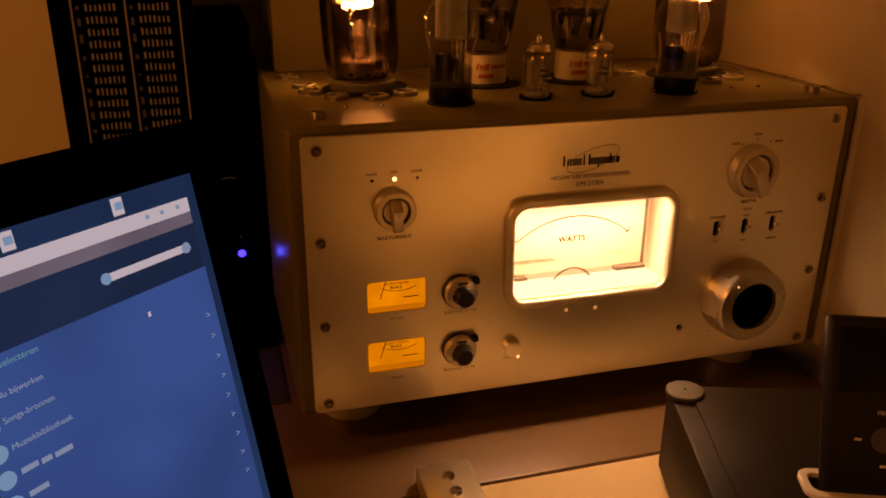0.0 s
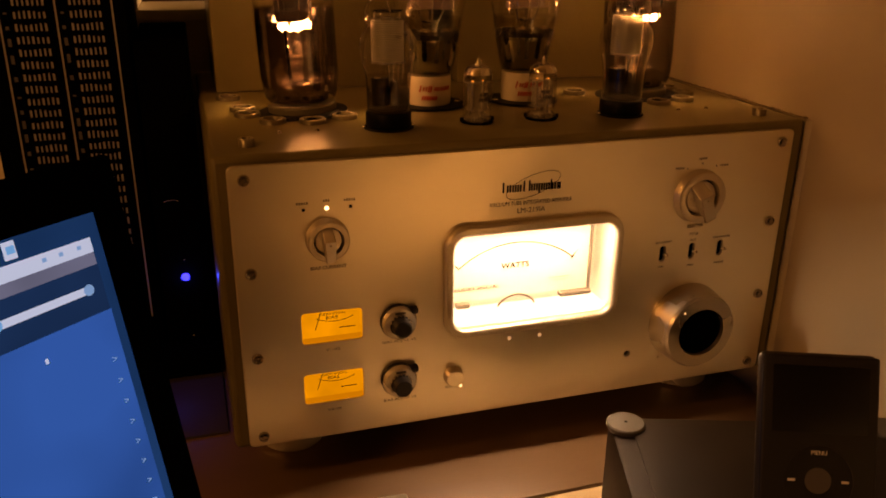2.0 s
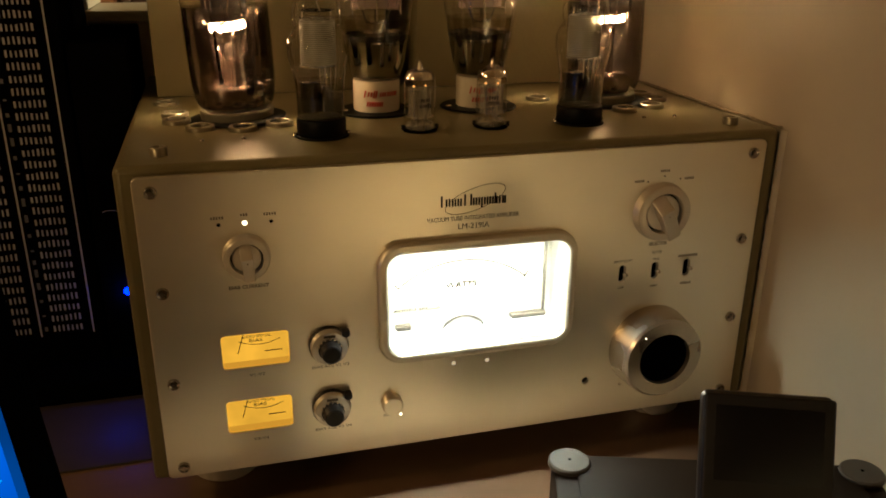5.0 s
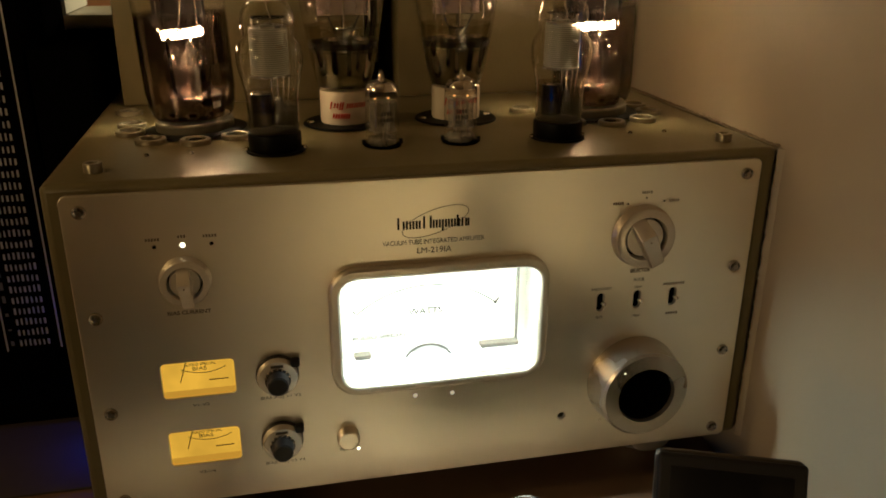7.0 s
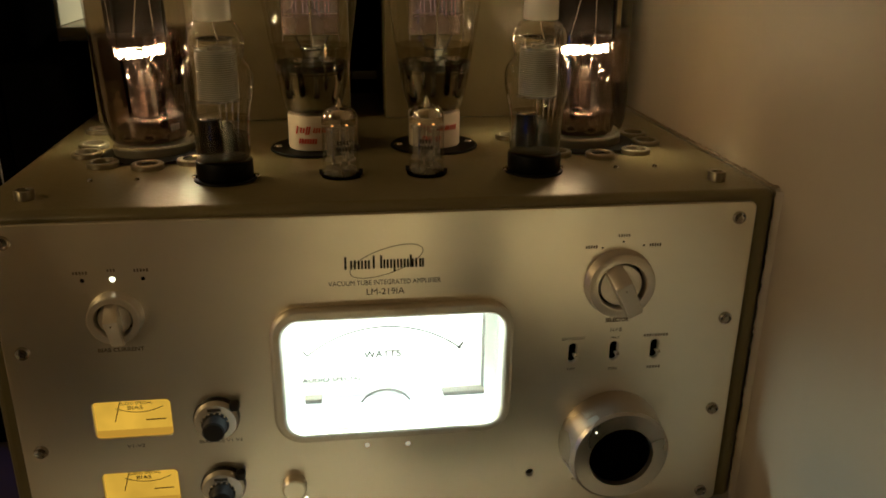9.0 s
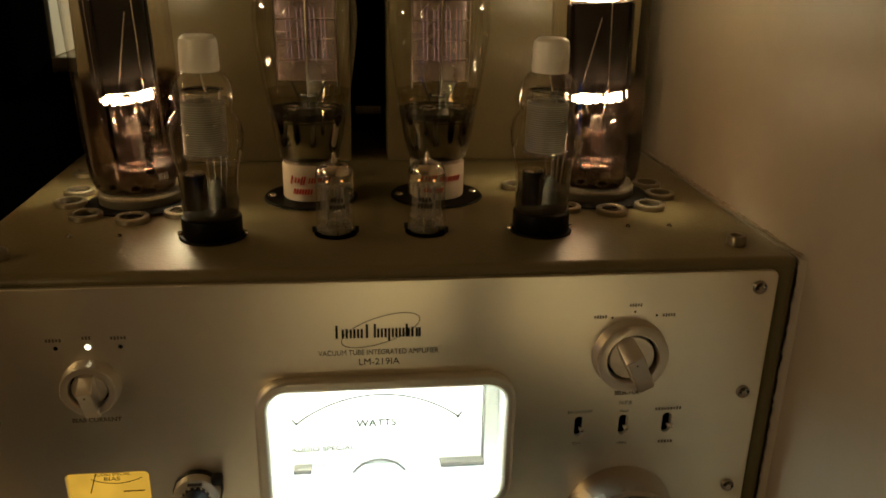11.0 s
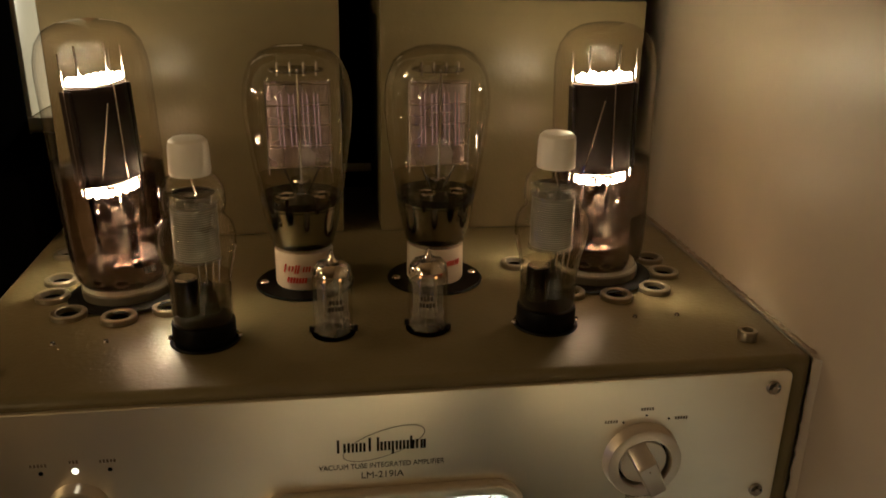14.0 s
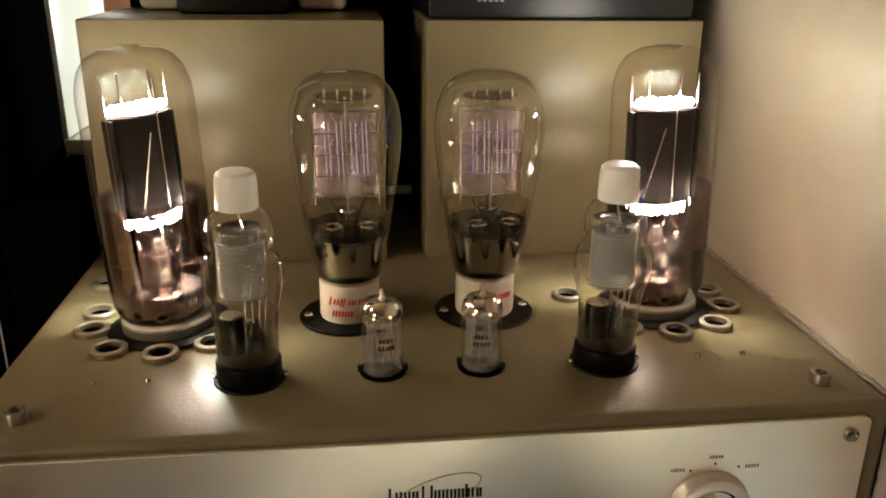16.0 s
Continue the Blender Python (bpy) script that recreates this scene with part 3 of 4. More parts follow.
for x, z, mt, r in ((0.1105, 0.9648, M_BLACK_MATT, 0.0012), (0.1435, 0.9648, M_BLACK_MATT, 0.0012), (0.1268, 0.9650, M_LED, 0.0016), (0.2275, 0.8072, M_LED, 0.0011), (0.2675, 0.8440, M_DOT, 0.0017), (0.2935, 0.8432, M_DOT, 0.0017), (0.4125, 0.9725, M_BLACK_MATT, 0.0006), (0.4255, 0.9760, M_BLACK_MATT, 0.0006), (0.4385, 0.9732, M_BLACK_MATT, 0.0006)):
    part("indicator", lathe([(0, 0.0007), (r * 0.7, 0.0006), (r, 0.0001), (r, -0.001)], 16, Matrix.Translation((x, PF, z)) @ Matrix.Rotation(radians(90), 4, "X")), mt, amp)


def on_front(x, z):
    return Matrix.Translation((x, PF - 0.0001, z)) @ Matrix.Rotation(radians(90), 4, "X")


def pointer_knob(x, z, r, turn):
    ring = part("knob", lathe([(0, 0.0056), (r * 0.58, 0.0054), (r * 0.60, 0.0050), (r * 0.60, 0.0014), (r * 0.675, 0.0014), (r * 0.675, 0.0070), (r * 0.70, 0.0079), (r * 0.90, 0.0079), (r * 0.95, 0.0072), (r * 0.985, 0.0015), (r, 0.0010), (r, 0)], 64, on_front(x, z)), M_ALU, amp, "turned aluminium rotary knob")
    w = r * 0.27
    profile = ((0.64, 0.0050, 0.88), (0.60, 0.0062, 0.92), (0.20, 0.0142, 1.0), (0.14, 0.0150, 1.0), (0.06, 0.0146, 1.0), (-0.92, 0.0098, 0.90), (-0.99, 0.0086, 0.84))
    bm = bmesh.new()
    rows = [[bm.verts.new(c) for c in ((-w * k, r * u, 0.0030), (-w * k * 0.94, r * u, h - 0.0006), (-w * k * 0.82, r * u, h), (w * k * 0.82, r * u, h), (w * k * 0.94, r * u, h - 0.0006), (w * k, r * u, 0.0030))] for u, h, k in profile]
    for lo, hi in zip(rows, rows[1:]):
        for i in range(5):
            bm.faces.new((lo[i], lo[i + 1], hi[i + 1], hi[i]))
    bm.faces.new(rows[0])
    bm.faces.new(rows[-1])
    turned = on_front(x, z) @ Matrix.Rotation(radians(turn), 4, "Z")
    bm.transform(turned)
    bar = part("pointer", bm, M_ALU, ring, "raised aluminium grip bar")
    part("pointer_dot", lathe([(0, 0.0149), (0.0005, 0.0148), (0.0006, 0.0140)], 10, turned @ Matrix.Translation((0, -r * 0.02, 0))), M_STEEL, bar)
    part("groove", lathe([(r * 0.605, 0.0017), (r * 0.670, 0.0017)], 48, on_front(x, z)), M_BLACK_MATT, ring)


pointer_knob(0.1262, 0.9425, 0.0155, 4)
pointer_knob(0.4245, 0.9495, 0.0220, 27)
for x in SLOTS:
    lever = part("toggle_switch", lathe([(0, 0.0068), (0.0011, 0.0064), (0.0016, 0.0050), (0.0009, 0.0), (0.0009, -0.008)], 14, Matrix.Translation((x + 0.0004, PF, 0.9018)) @ Matrix.Rotation(radians(78), 4, "X")), M_CHROME, amp, "small chrome toggle lever")
for z in (0.8720, 0.8225):
    pot = part("trim_dial", lathe([(0, 0.009), (0.0095, 0.009), (0.0122, 0.0080), (0.0132, 0.0055), (0.0132, 0.0)], 40, on_front(0.1765, z)), M_DIAL, amp, "chrome trimmer dial with a black knob")
    part("dial_knob", lathe([(0, 0.0185), (0.0056, 0.0185), (0.0066, 0.0178), (0.0072, 0.0110), (0.0082, 0.0100), (0.0082, 0.0085)], 28, on_front(0.1765, z)), M_BLACK, pot)
    part("dial_rim", lathe([(0.0133, 0.0), (0.0138, 0.0), (0.0138, 0.0035), (0.0133, 0.0035)], 40, on_front(0.1765, z)), M_BLACK, pot)
    part("lock_lever", box(0.1850, 0.1910, PF - 0.0080, PF - 0.0010, z + 0.0068, z + 0.0120, 0.0015), M_BLACK, pot)
    part("scale_window", box(0.1725, 0.1805, PF - 0.0094, PF - 0.0089, z + 0.0088, z + 0.0106), M_INK, pot)
    for i in range(7):
        a = radians(20 + i * 23)
        part("grip_dot", lathe([(0, 0.0009), (0.0008, 0.0006), (0.0010, 0)], 8, on_front(0.1765 + 0.0078 * math.cos(a), z + 0.0078 * math.sin(a)) @ Matrix.Translation((0, 0, 0.0100))), M_STEEL, pot)
part("power_button", lathe([(0, 0.0075), (0.0064, 0.0075), (0.0074, 0.0068), (0.0077, 0.0055), (0.0077, 0)], 36, on_front(0.2205, 0.8185)), M_PANEL, amp, "round aluminium push button")
R = 0.0345
vol = part("volume_knob", lathe([(0.0203, 0.0215), (0.0210, 0.0248), (0.0304, 0.0240), (0.0322, 0.0222), (R, 0.0030), (R, 0.0)], 72, on_front(0.4275, 0.8383)), M_KNOB, amp, "large turned aluminium volume knob")
part("knob_dish", lathe([(0, 0.0160), (0.014, 0.0170), (0.0203, 0.0214)], 48, on_front(0.4275, 0.8383)), M_BLACK_MATT, vol, "black concave centre")
part("knob_dot", lathe([(0, 0.0246), (0.0010, 0.0242), (0.0011, 0.0225)], 12, on_front(0.4275 - 0.0175, 0.8383 + 0.0195)), M_LED, vol, "bright pointer dot")

# top of the amplifier
for x, y in ((0.0775, 0.585), (0.4935, 0.584)):
    part("top_screw", lathe([(0, 0.0025), (0.0028, 0.0025), (0.0032, 0.0060), (0.0052, 0.0060), (0.0056, 0.0054), (0.0056, 0.0002), (0, 0.0002)], 20, Matrix.Translation((x, y, TOP))), M_VENT, amp, "nickel socket cap screw")
for x, y in ((0.104, 0.6195), (0.132, 0.6195), (0.4395, 0.6195), (0.4665, 0.6195)):
    part("top_pin", lathe([(0, 0.0016), (0.0012, 0.0014), (0.0017, 0.0002), (0, 0.0002)], 10, Matrix.Translation((x, y, TOP))), M_DARK_NICKEL, amp)
RINGS = [(0.084, 0.710), (0.086, 0.684), (0.103, 0.656), (0.133, 0.648), (0.160, 0.659), (0.0755, 0.760), (0.467, 0.658), (0.484, 0.684), (0.484, 0.711), (0.438, 0.649), (0.386, 0.711), (0.409, 0.657)]
ringmesh = lathe([(0.0066, 0.0002), (0.0069, 0.0034), (0.0076, 0.0038), (0.0097, 0.0036), (0.0103, 0.0030), (0.0104, 0.0002)], 32)
for x, y in RINGS:
    bm = ringmesh.copy()
    bm.transform(Matrix.Translation((x, y, TOP)))
    ringpart = part("vent_ring", bm, M_VENT, amp, "nickel vent ring")
    # flat black disc paints the darkness of the hole on the unpierced plate
    part("vent_dark_disc", lathe([(0, 0.0004), (0.0064, 0.0004)], 20, Matrix.Translation((x, y, TOP))), M_BLACK_MATT, ringpart)
ringmesh.free()
COVERS = [(0.0670, 0.2690), (0.2980, 0.4970)]
for a, b in COVERS:
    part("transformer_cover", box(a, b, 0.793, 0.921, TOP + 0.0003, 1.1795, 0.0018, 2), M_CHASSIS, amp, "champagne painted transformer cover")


bm = bmesh.new()
rng = random.Random(5)
strip = []
for i in range(150):
    y = YF + 0.001 + i * 0.0024
    w, h = 0.0002 + 0.0014 * rng.random() ** 4, 0.0001 + 0.0012 * rng.random() ** 4
    strip.append([bm.verts.new(c) for c in ((WALL_X - 0.0012 - w, y, TOP - 0.0002), (WALL_X - 0.0010 - w * 0.6, y, TOP + h * 0.7), (WALL_X + 0.0004, y, TOP + 0.0004 + h))])
for a, b in zip(strip, strip[1:]):
    for k in (0, 1):
        bm.faces.new((a[k], b[k], b[k + 1], a[k + 1]))
solid("plaster_bead", bm, material("crumbly plaster", (0.20, 0.165, 0.11), 0.9, 0.0, 0.3, 300, spec=0.1), "ragged plaster edge along the wall", kind="structure")

bm = bmesh.new()
flakes = []
for i in range(96):
    z = 0.776 + i * 0.0024
    w = 0.0002 + 0.0016 * rng.random() ** 2
    flakes.append([bm.verts.new(c) for c in ((WALL_X + 0.0008, YF - 0.0040, z), (WALL_X - 0.0008 - w * 0.5, YF - 0.0016, z), (X1 + 0.0006 - w, YF + 0.0012 * rng.random(), z))])
for a, b in zip(flakes, flakes[1:]):
    for k in (0, 1):
        bm.faces.new((a[k], a[k + 1], b[k + 1], b[k]))
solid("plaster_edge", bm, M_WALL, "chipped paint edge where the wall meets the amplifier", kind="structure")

# ---- valves ----
def socket_disc(parent, r, hole, screws):
    part("socket_plate", lathe([(hole, 0.0004), (hole, 0.0018), (r - 0.001, 0.0018), (r, 0.0010), (r, 0.0004)], 40), M_BAKELITE, parent, "black valve socket plate")
    for a in screws:
        part("socket_screw", lathe([(0, 0.0032), (0.0022, 0.0030), (0.0030, 0.0020), (0.0030, 0.0010)], 14, Matrix.Translation(((r - 0.0055) * math.cos(a), (r - 0.0055) * math.sin(a), 0))), M_STEEL, parent)


def ellipse_can(bm, rx, ry, z0, z1, seg=28):
    lo = [bm.verts.new((rx * math.cos(2 * math.pi * i / seg), ry * math.sin(2 * math.pi * i / seg), z0)) for i in range(seg)]
    hi = [bm.verts.new((rx * math.cos(2 * math.pi * i / seg), ry * math.sin(2 * math.pi * i / seg), z1)) for i in range(seg)]
    for i in range(seg):
        bm.faces.new((lo[i], lo[(i + 1) % seg], hi[(i + 1) % seg], hi[i]))
    return bm


def swept(profile, a0, a1, seg=22):
    """A strip of a turned surface between two angles."""
    bm = bmesh.new()
    rows = [[bm.verts.new((r * math.cos(radians(a0 + (a1 - a0) * i / seg)), r * math.sin(radians(a0 + (a1 - a0) * i / seg)), z)) for i in range(seg + 1)] for r, z in profile]
    for lo, hi in zip(rows, rows[1:]):
        for i in range(seg):
            bm.faces.new((lo[i], lo[i + 1], hi[i + 1], hi[i]))
    return bm


def big_triode(name):
    """A tall straight-sided power triode with white-hot filament ends."""
    v = thing(name, (0, 0, 0), "tall clear glass power valve with a white-hot filament", "valve", "output valves")
    part("socket_plate", lathe([(0.026, 0.0004), (0.026, 0.0020), (0.033, 0.0020), (0.0365, 0.0010), (0.0365, 0.0004)], 40), M_BAKELITE, v, "black valve socket plate")
    part("collar", lathe([(0, 0.0005), (0.0270, 0.0005), (0.0276, 0.002), (0.0276, 0.0070), (0.0268, 0.0080), (0, 0.0080)], 40), M_COLLAR, v, "cream ceramic collar")
    part("bulb", lathe([(0.0262, 0.0098), (0.0285, 0.0130), (0.0303, 0.0190), (0.0313, 0.0300), (0.0316, 0.0600), (0.0315, 0.1380), (0.0307, 0.1460), (0.0283, 0.1545), (0.0234, 0.1615), (0.0157, 0.1655), (0.0070, 0.1670), (0, 0.1672)], 48), M_TINTED, v, "clear glass envelope")
    for a0, a1 in ((-46, 108), (152, 274)):
        part("getter_film", swept([(0.0258, 0.0105), (0.0280, 0.0136), (0.0297, 0.0192), (0.0306, 0.0300), (0.0308, 0.0400), (0.0309, 0.0480)], a0, a1), M_FILM_LOW, v, "brown getter film inside the glass")
    part("upper_film", lathe([(0.0309, 0.0482), (0.0309, 0.0640), (0.0309, 0.0860)], 48), M_FILM, v, "thin brown film fading upwards")
    base = part("base_cup", lathe([(0.0215, 0.0098), (0.0222, 0.0130), (0.0222, 0.0235), (0.0214, 0.0252), (0.0196, 0.0262), (0.0098, 0.0272), (0.0086, 0.0290), (0.0082, 0.0440), (0.0074, 0.0462), (0, 0.0470)], 36), M_BRASS, v, "brown metal base")
    bars([(-0.003 + k * 0.002, 0.0195, 0.0012, 0.0042) for k in range(4)], -0.0224, M_TICK, base)
    part("stem", lathe([(0.0060, 0.0345), (0.0052, 0.0450), (0.0036, 0.0540), (0.0020, 0.0560), (0, 0.0560)], 24), M_STEM, v)
    bm = ellipse_can(bmesh.new(), 0.0200, 0.0112, 0.0730, 0.1300)
    for s in (-1, 1):
        box(s * 0.0206 - 0.0010, s * 0.0206 + 0.0010, -0.004, 0.004, 0.0740, 0.1290, bm=bm)
    part("anode", bm, M_PLATE, v, "black graphite anode")
    for z in (0.1302, 0.0715):
        part("insulator", lathe([(0, z), (0.0090, z), (0.0094, z + 0.0008), (0, z + 0.0010)], 28), M_WHITE, v)
    hot = ellipse_can(bmesh.new(), 0.0182, 0.0092, 0.1318, 0.1342)
    rng = random.Random(7)
    for i in range(22):
        a = 2 * math.pi * (i + 0.6 * rng.random()) / 22
        rod((0.0172 * math.cos(a), 0.0086 * math.sin(a), 0.1335), (0.0160 * math.cos(a), 0.0080 * math.sin(a), 0.1345 + 0.0012 * rng.random()), 0.0012, 6, hot)
    part("filament", hot, M_FILAMENT, v, "white-hot filament")
    low = bmesh.new()
    rng = random.Random(11)
    for i in range(30):
        a = 2 * math.pi * (i + 0.3 * rng.random()) / 30
        if rng.random() < 0.12:
            continue
        x, y = 0.0160 * math.cos(a), 0.0096 * math.sin(a)
        rod((x, y, 0.0655 + 0.0022 * rng.random()), (x, y, 0.0690 + 0.0022 * rng.random()), 0.0012, 6, low)
    part("filament", low, M_FILAMENT_LOW, v, "white-hot filament")
    for x in (-0.0212, 0.0030, 0.0212):
        part("support_wire", rod((x, -0.012 if abs(x) < 0.01 else 0.0, 0.052), (x, -0.012 if abs(x) < 0.01 else 0.0, 0.1500), 0.0005), M_STEEL, v)
    for x in (-0.010, 0.010):
        part("support_wire", rod((x, 0, 0.1314), (x, 0, 0.1530), 0.0007), M_STEEL, v)
    for i, (x, d) in enumerate(((-0.012, 1), (-0.004, -1), (0.005, 1), (0.012, -1))):
        pts = [(x + 0.0022 * math.sin(k * 1.3) * d, 0.003 * math.cos(k * 1.1), 0.0360 + k * 0.0042) for k in range(8)]
        part("lead_wire", tube_path(pts, 0.0006), M_STEEL, v)
    bm = lathe([(0.0040, 0), (0.0046, 0.0006), (0.0040, 0.0012), (0.0034, 0.0006)], 20, Matrix.Translation((0.011, -0.010, 0.050)) @ Matrix.Rotation(radians(75), 4, "X"), close=True)
    part("getter_ring", bm, M_STEEL, v)
    part("tension_spring", rod((-0.017, -0.013, 0.073), (-0.004, -0.0135, 0.121), 0.0005), M_STEEL, v)
    return v


def globe_triode(name):
    """A balloon-shaped triode with a mesh anode and a mirrored lower bulb."""
    v = thing(name, (0, 0, 0), "balloon-shaped clear glass valve with mesh anode and cream base", "valve", "driver valves")
    socket_disc(v, 0.0318, 0.0150, (radians(178), radians(2), radians(95)))
    base = part("base", lathe([(0, 0.0020), (0.0182, 0.0020), (0.0186, 0.0030), (0.0186, 0.0250), (0.0180, 0.0262), (0, 0.0262)], 40), M_LABEL, v, "cream paper covered base with red print")
    upper = [(x, 0.0010, 0.0166, 0.0058 if k in (0, 3, 4) else 0.0036) for k, x in enumerate((-0.0128, -0.0104, -0.0084, -0.0064, -0.0048, -0.0014, 0.0004, 0.0022, 0.0044, 0.0062, 0.0082, 0.0102, 0.0120))]
    lower = [(x, 0.0012, 0.0090, 0.0036) for x in (-0.0112, -0.0094, -0.0076, -0.0058, -0.0040, -0.0022, -0.0004)]
    for x, w, z, hh in upper + lower:
        y = -math.sqrt(0.0188 ** 2 - x * x)
        bm = box(-w / 2, w / 2, -0.0003, 0.0002, -hh / 2, hh / 2)
        bm.transform(Matrix.Translation((x, y, z)) @ Matrix.Rotation(math.atan2(x, -y), 4, "Z") @ Matrix.Rotation(radians(14), 4, "Y"))
        part("print_stroke", bm, M_RED_INK, base)
    outer = [(0.0170, 0.0264), (0.0195, 0.0290), (0.0225, 0.0400), (0.0255, 0.0570), (0.0262, 0.0610), (0.0290, 0.0800), (0.0318, 0.1000), (0.0332, 0.1150), (0.0330, 0.1250), (0.0312, 0.1350), (0.0275, 0.1435), (0.0215, 0.1495), (0.0130, 0.1528), (0.0050, 0.1537), (0, 0.1538)]
    part("bulb", lathe(outer, 48), M_GLASS, v, "clear glass balloon envelope")
    part("getter", lathe([(0.0176, 0.0280), (0.0190, 0.0292), (0.0221, 0.0402), (0.0250, 0.0565)], 48), M_GETTER, v, "mirrored getter film inside the lower bulb")
    part("getter_edge", lathe([(0.0247, 0.0545), (0.0252, 0.0590), (0.0254, 0.0612)], 48), M_BLACK_FILM, v, "black upper edge of the mirror film")
    part("getter_fade", lathe([(0.0255, 0.0614), (0.0263, 0.0670), (0.0272, 0.0730)], 48), M_SMOKE, v)
    part("stem", lathe([(0.0120, 0.0270), (0.0105, 0.0500), (0.0075, 0.0620), (0.0, 0.0640)], 24), M_STEM, v)
    bm = ellipse_can(bmesh.new(), 0.0186, 0.0064, 0.0800, 0.1312, 32)
    part("mesh_anode", bm, M_GAUZE_PINK, v, "fine grey mesh anode")
    bm = bmesh.new()
    for z in (0.0800, 0.0935, 0.1060, 0.1185, 0.1310):
        rod((-0.0190, -0.0072, z), (-0.0015, -0.0072, z), 0.00055, 6, bm)
        rod((0.0015, -0.0072, z), (0.0190, -0.0072, z), 0.00055, 6, bm)
    for x in (-0.0190, 0.0190):
        rod((x, -0.0070, 0.0760), (x, -0.0070, 0.1330), 0.0006, 6, bm)
    rod((0, -0.0075, 0.0700), (0, -0.0075, 0.1400), 0.0009, 8, bm)
    part("anode_frame", bm, M_STEEL, v)
    bm = bmesh.new()
    for x in (-0.0120, -0.0095, -0.0050, -0.0022, 0.0030, 0.0058, 0.0098, 0.0122):
        rod((x + 0.0004, -0.0085, 0.0925), (x - 0.0006, -0.0085, 0.1255), 0.00017, 5, bm)
    part("filament_wires", bm, M_HOTWIRE, v, "faintly pink glowing filament wires")
    part("top_mica", lathe([(0, 0.1385), (0.0165, 0.1385), (0.0165, 0.1390), (0, 0.1392)], 24), M_STEM, v)
    for x in (-0.0115, -0.0040, 0.0040, 0.0115):
        part("top_hook", rod((x, -0.006, 0.1360), (x, -0.006, 0.1440), 0.0010), M_STEEL, v)
    part("lower_shield", lathe([(0, 0.0690), (0.0060, 0.0690), (0.0066, 0.0700), (0.0060, 0.0712), (0, 0.0714)], 24), M_GETTER, v)
    for x in (-0.0095, 0.0110):
        part("getter_ring", lathe([(0.0056, 0), (0.0064, 0.0008), (0.0056, 0.0016), (0.0048, 0.0008)], 24, Matrix.Translation((x, -0.0135, 0.0632)), close=True), M_CHROME, v)
    for x in (-0.006, 0.0, 0.007):
        part("support_wire", rod((x * 0.5, 0, 0.060), (x * 1.8, -0.002, 0.080), 0.0006), M_STEM, v)
    return v


